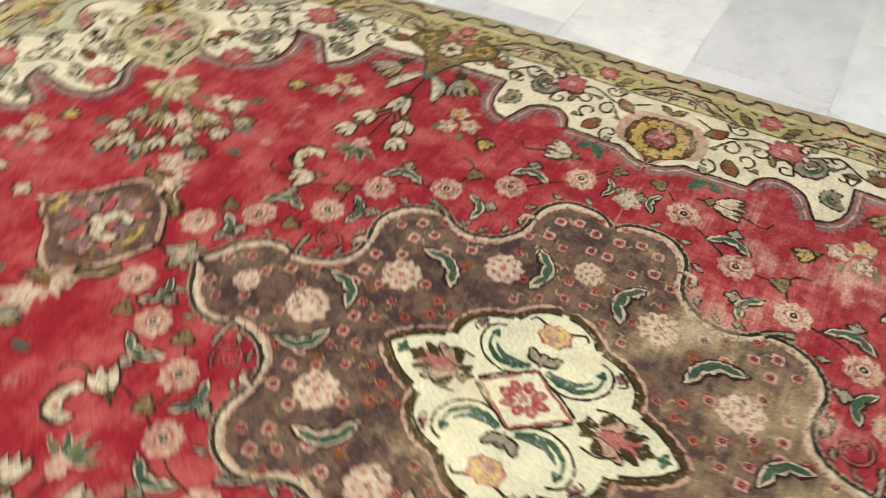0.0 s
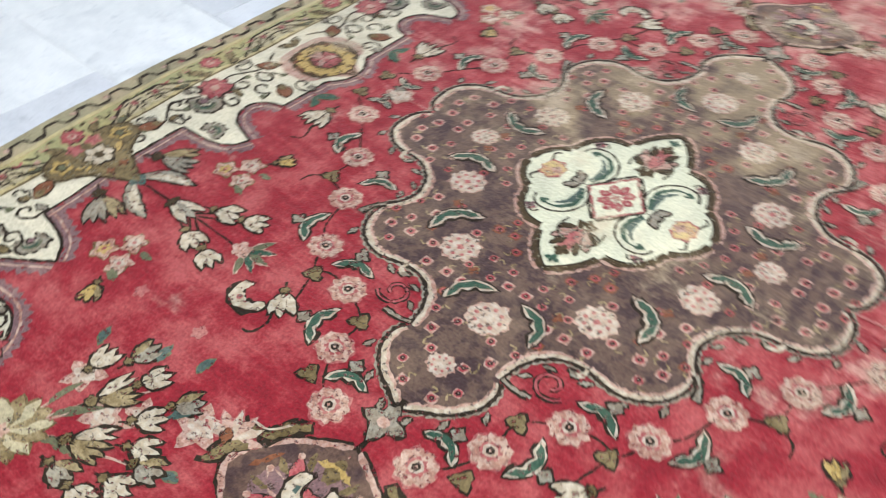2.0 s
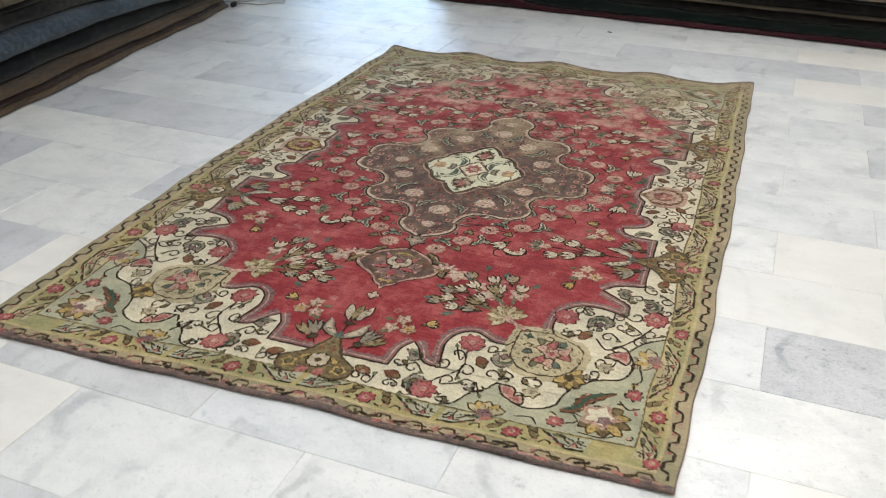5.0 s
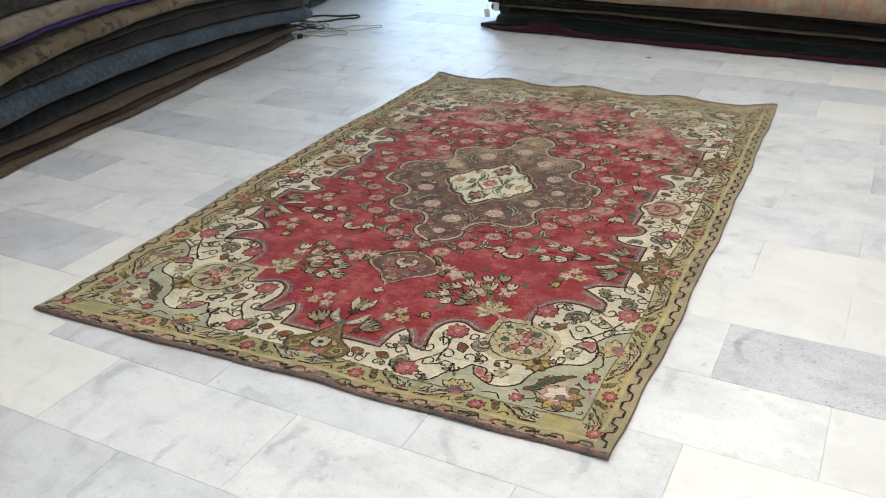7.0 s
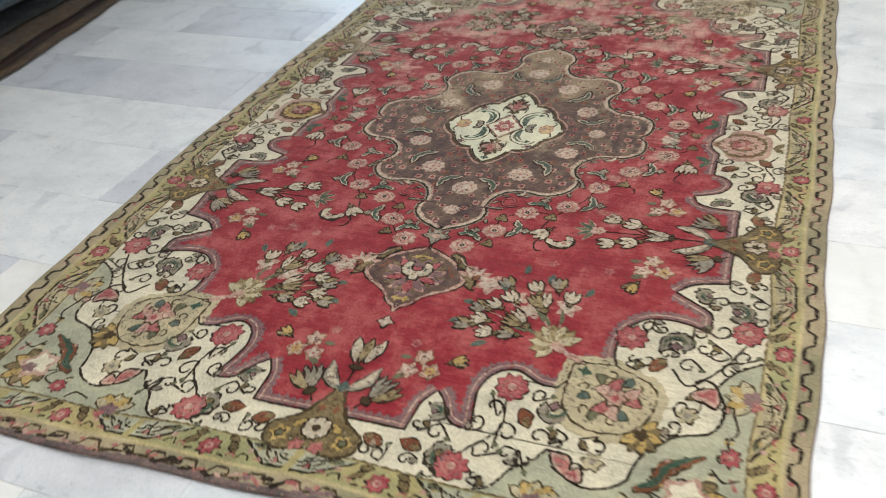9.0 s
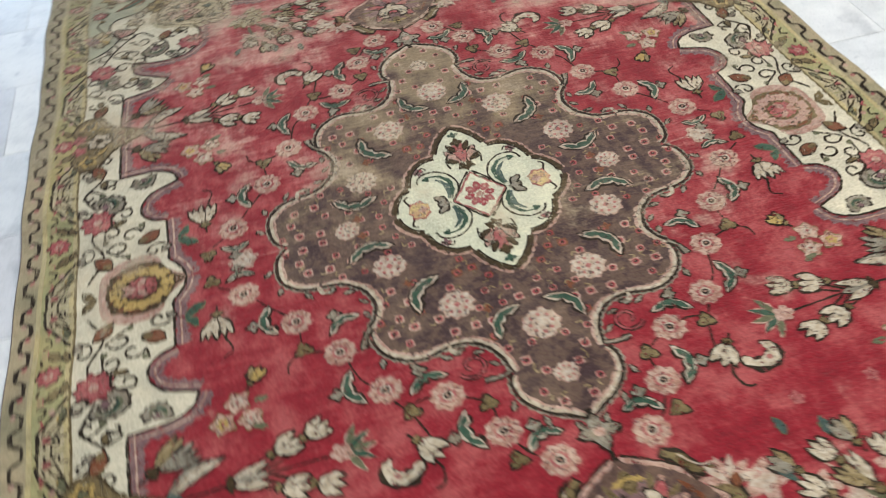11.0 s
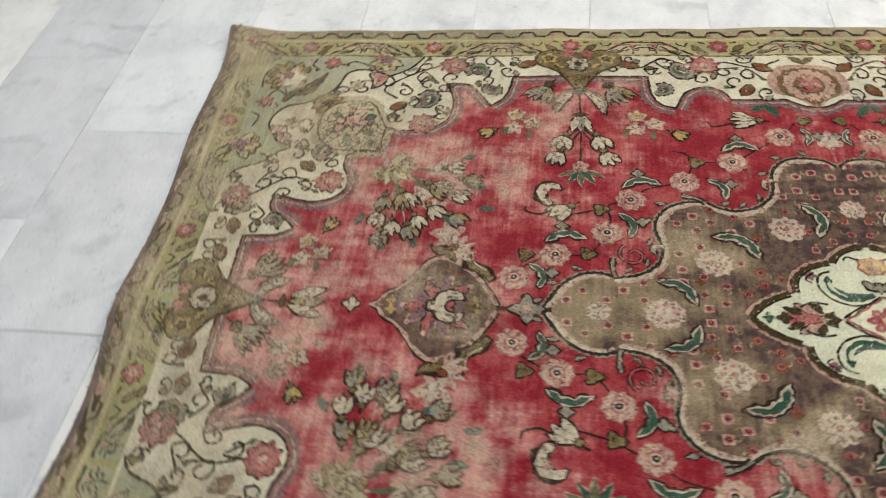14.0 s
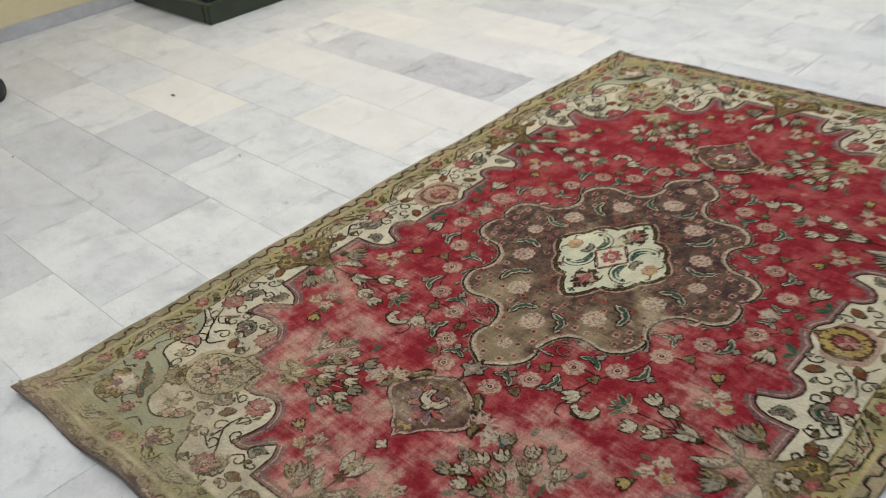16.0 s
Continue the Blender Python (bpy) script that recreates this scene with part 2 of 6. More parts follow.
def marble(name, pale, vein, amount, grain=0.38):
    """Honed white marble slab: cloudy ground, soft grey veins, small pits, each slab a little different."""
    m, n, l, b = material(name)
    at = n.new("ShaderNodeNewGeometry").outputs["Position"]
    rnd = n.new("ShaderNodeObjectInfo").outputs["Random"]
    shift = n.new("ShaderNodeCombineXYZ")
    l.new(math_node(n, l, "MULTIPLY", rnd, 37.0), shift.inputs[0])
    l.new(math_node(n, l, "MULTIPLY", rnd, 19.0), shift.inputs[2])
    add = n.new("ShaderNodeVectorMath")
    l.new(at, add.inputs[0])
    l.new(shift.outputs[0], add.inputs[1])
    p = add.outputs[0]
    cloud = noise_node(n, l, p, 4.5, 6, 0.62)
    smear = noise_node(n, l, p, 3.6, 6, 0.72, (1.0, 1.5, 1.0))
    wave = n.new("ShaderNodeTexWave")
    wave.inputs["Scale"].default_value, wave.inputs["Distortion"].default_value = 1.6, 13.0
    wave.inputs["Detail"].default_value, wave.inputs["Detail Scale"].default_value = 5.0, 1.4
    l.new(p, wave.inputs["Vector"])
    veins = math_node(n, l, "MULTIPLY", ramp(n, l, wave.outputs["Fac"], 0.72, 1.0), ramp(n, l, cloud, 0.45, 0.68))
    pits = ramp(n, l, noise_node(n, l, p, 60.0, 4, 0.75), 0.60, 0.70)
    grey = math_node(n, l, "ADD", math_node(n, l, "MULTIPLY", ramp(n, l, smear, 0.36, 0.72), 0.55), math_node(n, l, "MULTIPLY", veins, 0.5), True)
    grey = math_node(n, l, "ADD", grey, math_node(n, l, "MULTIPLY", pits, grain), True)
    grit = ramp(n, l, noise_node(n, l, p, 150.0, 3, 0.8), 0.50, 0.66)
    grey = math_node(n, l, "ADD", grey, math_node(n, l, "MULTIPLY", grit, 0.5 * grain), True)
    blot = ramp(n, l, noise_node(n, l, p, 11.0, 5, 0.72), 0.50, 0.72)
    specks = ramp(n, l, noise_node(n, l, p, 34.0, 5, 0.78), 0.52, 0.66)
    grey = math_node(n, l, "ADD", grey, math_node(n, l, "MULTIPLY", math_node(n, l, "MULTIPLY", blot, specks), 1.0), True)
    stone = mix(n, l, math_node(n, l, "MULTIPLY", grey, amount), pale, vein)
    hue = mix(n, l, rnd, (0.915, 0.93, 0.945), (1.03, 1.02, 1.0))
    l.new(mix(n, l, 1.0, stone, hue, "MULTIPLY"), b.inputs["Base Color"])
    l.new(math_node(n, l, "ADD", math_node(n, l, "MULTIPLY", cloud, 0.16), 0.27), b.inputs["Roughness"])
    b.inputs["Specular IOR Level"].default_value = 0.45
    bump(n, l, b, math_node(n, l, "ADD", cloud, math_node(n, l, "MULTIPLY", pits, -0.8)), 0.12, 0.002)
    return m


MARBLE = marble("white_marble", (0.715, 0.72, 0.705), (0.43, 0.445, 0.455), 0.95, 0.5)
MARBLE_GREY = marble("grey_marble", (0.56, 0.565, 0.58), (0.27, 0.28, 0.305), 1.0, 0.95)
MARBLE_MID = marble("pale_grey_marble", (0.60, 0.605, 0.615), (0.38, 0.39, 0.405), 0.95, 0.65)
MARBLE_PALE = marble("cream_marble", (0.735, 0.725, 0.69), (0.58, 0.57, 0.53), 0.8)


def plain(name, colour, rough=0.6, spread=0.25, scale=30.0, metal=0.0, lift=0.0006):
    m, n, l, b = material(name)
    at = n.new("ShaderNodeTexCoord").outputs["Object"]
    a = noise_node(n, l, at, scale, 4, 0.6)
    c = noise_node(n, l, at, scale * 0.13, 3, 0.6)
    f = math_node(n, l, "ADD", math_node(n, l, "MULTIPLY", a, 0.5), math_node(n, l, "MULTIPLY", c, 0.5))
    lo = tuple(v * (1 - spread) for v in colour)
    hi = tuple(min(1.0, v * (1 + spread)) for v in colour)
    l.new(mix(n, l, ramp(n, l, f, 0.3, 0.7), lo, hi), b.inputs["Base Color"])
    b.inputs["Roughness"].default_value, b.inputs["Metallic"].default_value = rough, metal
    bump(n, l, b, a, 0.35, lift)
    return m


def piled(name, colour, figure, amount=0.5, scale=26.0, stretch=(1, 1, 1)):
    """Wool pile of a folded rug, with worn figures of a second colour."""
    m, n, l, b = material(name)
    at = n.new("ShaderNodeTexCoord").outputs["Object"]
    figs = ramp(n, l, noise_node(n, l, at, scale, 5, 0.7, stretch), 0.51, 0.57)
    fade = ramp(n, l, noise_node(n, l, at, 5.0, 3, 0.6), 0.35, 0.65)
    fine = noise_node(n, l, at, 300.0, 2, 0.7)
    c = mix(n, l, math_node(n, l, "MULTIPLY", figs, amount), colour, figure)
    c = mix(n, l, math_node(n, l, "MULTIPLY", fade, 0.6), c, tuple(0.45 * v for v in colour))
    g = n.new("ShaderNodeCombineColor")
    tone = ramp(n, l, fine, 0.25, 0.75, 0.42, 1.02)
    for i in range(3):
        l.new(tone, g.inputs[i])
    l.new(mix(n, l, 1.0, c, g.outputs[0], "MULTIPLY"), b.inputs["Base Color"])
    b.inputs["Roughness"].default_value, b.inputs["Specular IOR Level"].default_value = 0.95, 0.15
    b.inputs["Sheen Weight"].default_value = 0.15
    bump(n, l, b, math_node(n, l, "ADD", fine, math_node(n, l, "MULTIPLY", figs, 0.6)), 0.6, 0.003)
    return m


GROUT = plain("grey_grout", (0.60, 0.595, 0.575), 0.9, 0.45, 14)
PLASTER = plain("cream_plaster", (0.60, 0.52, 0.33), 0.85, 0.06, 14)
PLASTER_WHITE = plain("white_plaster", (0.74, 0.73, 0.70), 0.9, 0.04, 12)
SKIRTING = plain("grey_marble_skirting", (0.42, 0.42, 0.43), 0.4, 0.15, 18)
CABLE_BLACK = plain("black_rubber", (0.015, 0.015, 0.017), 0.5, 0.2)
CABLE_GREY = plain("grey_cable", (0.33, 0.32, 0.29), 0.5, 0.15)
TAG_PAPER = plain("tag_paper", (0.62, 0.60, 0.56), 0.8, 0.06)
PAINT_GREEN = plain("dark_green_paint", (0.022, 0.030, 0.016), 0.45, 0.3, 22)
ALUMINIUM = plain("aluminium", (0.55, 0.56, 0.57), 0.35, 0.08, 40, 1.0)
LAMP_WHITE = plain("lamp_housing", (0.75, 0.75, 0.74), 0.5, 0.03)
GLOW, _n, _l, _b = material("lamp_diffuser")
_b.inputs["Emission Color"].default_value, _b.inputs["Emission Strength"].default_value = (1, 0.97, 0.92, 1), 6.0
GLASS, _n, _l, _b = material("window_glass")
_b.inputs["Transmission Weight"].default_value, _b.inputs["Roughness"].default_value, _b.inputs["IOR"].default_value = 1.0, 0.0, 1.45

# ---------------------------------------------------------------- mesh helpers


def mesh_of(name, verts, faces, mats, which=None, smooth=False):
    me = bpy.data.meshes.new(name)
    me.from_pydata([tuple(v) for v in verts], [], faces)
    for m in mats:
        me.materials.append(m)
    if which is not None:
        me.polygons.foreach_set("material_index", which)
    if smooth:
        me.polygons.foreach_set("use_smooth", [True] * len(me.polygons))
    me.update()
    return me


def thing(name, label, category, group="", kind="", data=None, m=None):
    ob = tagged(new(name, data), label, category, group, kind)
    if m is not None:
        ob.matrix_world = m
    return ob


def part(name, bm, mat, parent, label=""):
    if isinstance(bm, bmesh.types.BMesh):
        me = bpy.data.meshes.new(name)
        bm.to_mesh(me)
        bm.free()
        me.materials.append(mat)
    else:
        me = bm
    ob = new(name, me)
    ob.parent = parent
    return tagged(ob, label)


def box_mesh(name, size, at, mat, bevel=0.0):
    bm = bmesh.new()
    bmesh.ops.create_cube(bm, size=1.0, matrix=Matrix.Translation(at) @ Matrix.Diagonal((*size, 1)))
    if bevel:
        bmesh.ops.bevel(bm, geom=bm.edges[:], offset=bevel, segments=2, affect="EDGES")
    me = bpy.data.meshes.new(name)
    bm.to_mesh(me)
    bm.free()
    me.materials.append(mat)
    return me


def tube(name, points, radius, mat, closed=False, sides=8):
    """A round cable through the points."""
    pts = [Vector(p) for p in points]
    verts, faces, k = [], [], len(pts)
    for i, p in enumerate(pts):
        a, c = pts[i - 1] if (i or closed) else p, pts[(i + 1) % k] if (i < k - 1 or closed) else p
        d = (c - a).normalized()
        s = d.cross(Vector((0, 0, 1)))
        s = s.normalized() if s.length > 1e-4 else Vector((1, 0, 0))
        r = s.cross(d)
        verts += [p + radius * (math.cos(q) * s + math.sin(q) * r) for q in (2 * math.pi * j / sides for j in range(sides))]
    for i in range(k if closed else k - 1):
        for j in range(sides):
            a, c = i * sides, ((i + 1) % k) * sides
            faces.append((a + j, a + (j + 1) % sides, c + (j + 1) % sides, c + j))
    if not closed:
        faces += [tuple(range(sides))[::-1], tuple((k - 1) * sides + j for j in range(sides))]
    return mesh_of(name, verts, faces, [mat], smooth=True)


def spline(pts, closed=False, step=0.006):
    """Points along a smooth curve through pts."""
    p = np.array(pts, float)
    k = len(p)
    out = []
    for i in range(k if closed else k - 1):
        a, b = p[i], p[(i + 1) % k]
        z = p[i - 1] if (i or closed) else 2 * a - b
        c = p[(i + 2) % k] if (i + 2 < k or closed) else 2 * b - a
        m = max(2, int(np.linalg.norm(b - a) / step))
        for t in np.arange(m) / m:
            out.append(0.5 * (2 * a + (b - z) * t + (2 * z - 5 * a + 4 * b - c) * t * t + (3 * a - z - 3 * b + c) * t ** 3))
    if not closed:
        out.append(p[-1])
    return out

# ---------------------------------------------------------------- the room
X0, X1, Y0, Y1, TOP = -5.2, 4.05, -6.0, 7.0, 3.0


def wall(name, x0, y0, x1, y1, z0, z1, mat, label):
    return thing(name, label, "wall", kind="structure", data=box_mesh(name, (x1 - x0, y1 - y0, z1 - z0), ((x0 + x1) / 2, (y0 + y1) / 2, (z0 + z1) / 2), mat))


wall("wall_east", X1, Y0, X1 + 0.2, Y1 + 0.2, -0.02, TOP, PLASTER, "cream painted plaster showroom wall")
wall("wall_west", X0 - 0.2, Y0, X0, Y1 + 0.2, -0.02, TOP, PLASTER_WHITE, "white painted plaster showroom wall")
wall("wall_south", X0 - 0.2, Y0 - 0.2, X1 + 0.2, Y0, -0.02, TOP, PLASTER_WHITE, "white painted plaster showroom wall")
wn_x0, wn_x1, wn_top = -4.75, -1.45, 2.4
north = thing("wall_north", "white plaster wall round a wide shop window", "wall", kind="structure")
part("wall_pier", box_mesh("wall_pier", (wn_x0 - X0, 0.2, TOP + 0.02), ((wn_x0 + X0) / 2, Y1 + 0.1, TOP / 2 - 0.01), PLASTER_WHITE), None, north)
part("wall_panel", box_mesh("wall_panel", (X1 - wn_x1, 0.2, TOP + 0.02), ((wn_x1 + X1) / 2, Y1 + 0.1, TOP / 2 - 0.01), PLASTER_WHITE), None, north)
part("lintel", box_mesh("lintel", (wn_x1 - wn_x0, 0.2, TOP - wn_top), ((wn_x0 + wn_x1) / 2, Y1 + 0.1, (TOP + wn_top) / 2), PLASTER_WHITE), None, north)
window = thing("window_1", "aluminium framed shop window full of daylight", "window", kind="structure")
for k in range(4):
    fx = wn_x0 + 0.03 + k * (wn_x1 - wn_x0 - 0.06) / 3
    part("window_frame", box_mesh("window_frame", (0.06, 0.07, wn_top), (fx, Y1 + 0.06, wn_top / 2), ALUMINIUM, 0.004), None, window)
part("window_frame", box_mesh("window_frame", (wn_x1 - wn_x0, 0.066, 0.06), ((wn_x0 + wn_x1) / 2, Y1 + 0.06, wn_top - 0.03), ALUMINIUM, 0.004), None, window)
for k in range(3):
    w3 = (wn_x1 - wn_x0 - 0.06) / 3
    pane = part("pane", box_mesh("pane", (w3 - 0.06, 0.008, wn_top - 0.06), (wn_x0 + 0.03 + (k + 0.5) * w3, Y1 + 0.06, wn_top / 2 - 0.03), GLASS), None, window)
    pane.visible_shadow = False
thing("ceiling", "flat white plaster ceiling", "ceiling", kind="structure", data=box_mesh("ceiling", (X1 - X0 + 0.4, Y1 - Y0 + 0.4, 0.15), ((X0 + X1) / 2, (Y0 + Y1) / 2, TOP + 0.075), PLASTER_WHITE))
thing("baseboard", "grey marble skirting along the cream wall", "skirting", kind="structure", data=box_mesh("baseboard", (0.018, Y1 - Y0, 0.08), (X1 - 0.009, (Y0 + Y1) / 2, 0.04), SKIRTING, 0.003))
thing("ground", "pale paving outside the shop window", "ground", kind="structure", data=box_mesh("ground", (400, 400, 0.1), (0, 0, -0.12), plain("paving", (0.42, 0.42, 0.42), 0.9)))

first = None
for lx, ly, lw, lc in LAMPS:
    if first is None:
        first = thing("ceiling_light", "long white ceiling light with a glowing diffuser", "ceiling light", "ceiling lights", m=pose(lx, ly, 2.94))
        for sy in (-1, 1):
            part("frame", box_mesh("frame", (1.26, 0.02, 0.058), (0, sy * 0.16, 0.03), LAMP_WHITE, 0.003), None, first)
        for sx in (-1, 1):
            part("frame", box_mesh("frame", (0.02, 0.30, 0.058), (sx * 0.62, 0, 0.03), LAMP_WHITE, 0.003), None, first)
        part("diffuser", box_mesh("diffuser", (1.22, 0.30, 0.01), (0, 0, 0.045), GLOW), None, first, "glowing white diffuser")
    else:
        copy_thing(first, pose(lx, ly, 2.94))

# floor: marble slabs in a half bond, with recessed joints
floor = thing("floor", "honed white and grey marble slabs laid in a half bond", "floor", kind="structure", data=box_mesh("floor", (X1 - X0 + 0.3, Y1 - Y0 + 0.3, 0.05), ((X0 + X1) / 2, (Y0 + Y1) / 2, -0.0275), GROUT))
TW, TH, TX, TY = 0.622, 0.3135, 1.112, -0.993


def slab(w, d, mat, name="tile"):
    """One slab with a small worn arris."""
    g, e = 0.0006, 0.0009
    x, y = w / 2 - g, d / 2 - g
    v = [(-x, -y, -0.006), (x, -y, -0.006), (x, y, -0.006), (-x, y, -0.006), (-x, -y, -0.0012), (x, -y, -0.0012), (x, y, -0.0012), (-x, y, -0.0012),
         (-x + e, -y + e, 0), (x - e, -y + e, 0), (x - e, y - e, 0), (-x + e, y - e, 0)]
    f = [(8, 9, 10, 11)]
    for i in range(4):
        j = (i + 1) % 4
        f += [(i, j, 4 + j, 4 + i), (4 + i, 4 + j, 8 + j, 8 + i)]
    return mesh_of(name, v, f, [mat])


TILES = {k: slab(TW, TH, m) for k, m in (("w", MARBLE), ("g", MARBLE_GREY), ("m", MARBLE_MID), ("c", MARBLE_PALE))}
GREY_AT = {(0, 0)}
WHITE_AT = {(1, 2), (0, 3), (-1, 3), (0, 6)}
MID_AT = {(-5, -1), (1, 5), (-4, 1), (-2, 8), (-3, -2), (-5, 3), (-4, 3), (-6, 3), (0, 5), (1, 5), (-2, 9), (-1, 9), (1, 9), (-7, 1), (-6, 6), (-3, -5)}
PALE_AT = {(0, -1), (-1, 1), (1, 2), (0, 2), (1, 3), (0, 3), (0, 1), (1, 1), (0, -2), (1, -1), (1, -2)}
rest_v, rest_f = [], []
rng = random.Random(5)
count = 0
for r in range(int((Y0 - TY) / TH) - 1, int((Y1 - TY) / TH) + 2):
    for c in range(-11, 6):
        x = TX + TW * (c + 0.5) + (0.5 * TW if r % 2 else 0.0)
        y = TY + TH * (r + 0.5)
        x0, x1, y0, y1 = max(x - TW / 2, X0), min(x + TW / 2, X1), max(y - TH / 2, Y0), min(y + TH / 2, Y1)
        if x1 - x0 < 0.02 or y1 - y0 < 0.02:
            continue
        whole = x1 - x0 > TW - 1e-4 and y1 - y0 > TH - 1e-4
        near = -2.6 < x < 3.9 and -2.9 < y < 3.6
        under = abs(x) < 0.55 and abs(y) < 1.1
        roll = rng.random()
        if whole and near and not under and count < 300:
            key = "g" if (c, r) in GREY_AT else "w" if (c, r) in WHITE_AT else "m" if (c, r) in MID_AT or roll < 0.12 else "c" if (c, r) in PALE_AT or roll > 0.85 else "w"
            ob = new("tile", TILES[key])
            ob.parent = floor
            ob.location = (x, y, rng.uniform(-0.0004, 0.0004))
            if rng.random() < 0.5:
                ob.rotation_euler = (0, 0, math.pi)
            count += 1
        else:
            k = len(rest_v)
            g = 0.0007
            rest_v += [(x0 + g, y0 + g, 0), (x1 - g, y0 + g, 0), (x1 - g, y1 - g, 0), (x0 + g, y1 - g, 0)]
            rest_v += [(a, b, -0.006) for a, b, _ in rest_v[k:k + 4]]
            rest_f += [(k, k + 1, k + 2, k + 3)] + [(k + i, k + 4 + i, k + 4 + (i + 1) % 4, k + (i + 1) % 4) for i in range(4)]
far_tiles = part("tile_field", mesh_of("tile_field", rest_v, rest_f, [MARBLE]), None, floor)
tagged(far_tiles, kind="stuff")

# ---------------------------------------------------------------- the rug
HU, HV = 0.96, 1.5
CORNERS = [Vector((-0.914, -1.542)), Vector((0.970, -1.452)), Vector((0.931, 1.548)), Vector((-1.003, 1.458))]
PILE = 0.009


def ease(x, a, b):
    x = min(1.0, max(0.0, (x - a) / (b - a)))
    return x * x * (3 - 2 * x)


def on_rug(u, v, lift=0.0):
    """From the drawn design to the rug as it lies: uneven weaving, skewed outline, wavy edges."""
    u, v = float(u), float(v)
    s = abs(v) / HV
    v = v + (0.014 + 0.02 * min(1.0, abs(v) / 0.6)) * (1 - ease(s, 0.55, 1.0))
    # towards the south end the weave drifts east and its outer figures lie lower
    if v < 0:
        u += 0.021 * ease(-v, 0.35, 0.95) * (1 - 0.85 * ease(-v, 1.36, 1.5)) * (1 - 0.6 * ease(abs(u), 0.8, HU))
        v -= 0.024 * ease(abs(u), 0.2, 0.5) * ease(-v, 0.6, 0.9) * (1 - ease(-v, 1.25, 1.45))
    u -= 0.017 * ease(-u, 0.55, HU) * (1 - (v / HV) ** 2)
    v += 0.007 * ease(-v, 1.3, 1.5) * (1 - (u / HU) ** 2)
    edge_u, edge_v = ease(abs(u), 0.45, HU), ease(abs(v), 0.9, HV)
    u = u + math.copysign(1, u) * edge_u * (0.008 * math.cos(v * 1.9 + 0.2) - 0.003 + 0.0035 * math.sin(v * 9.0 + u * 3) + 0.002 * math.sin(v * 23.0))
    v = v + math.copysign(1, v) * edge_v * (0.0035 * math.sin(u * 7.0 + v) + 0.0025 * math.sin(u * 17.0 - v * 2))
    v += 0.004 * ease(v, 1.2, HV) * math.sin(u * 13.0 + 0.6)
    a, b = (u / HU + 1) / 2, (v / HV + 1) / 2
    p = (1 - a) * (1 - b) * CORNERS[0] + a * (1 - b) * CORNERS[1] + a * b * CORNERS[2] + (1 - a) * b * CORNERS[3]
    rise = ease(abs(v), 1.36, 1.52) * (0.013 if v > 0 else 0.0035) * (1 + math.sin(u * 13.0 + (2.0 if v > 0 else 0.5))) ** 1.5 * 0.6
    rise += ease(abs(u), 0.86, 0.98) * 0.0025 * (1 + math.sin(v * 8.0 + u))
    return (p.x, p.y, PILE + lift + rise)


rug = thing("area_rug", "worn red and cream knotted wool rug with floral medallion", "rug")
LAYER = 0.00035
jit = random.Random(11)


def rough_edge(pts, amount=0.0016, step=0.0065):
    out = []
    k = len(pts)
    for i in range(k):
        a, b = pts[i], pts[(i + 1) % k]
        d = math.hypot(b[0] - a[0], b[1] - a[1])
        m = max(1, int(d / step))
        for j in range(m):
            t = j / m
            out.append((a[0] + (b[0] - a[0]) * t + jit.uniform(-amount, amount), a[1] + (b[1] - a[1]) * t + jit.uniform(-amount, amount)))
    return out


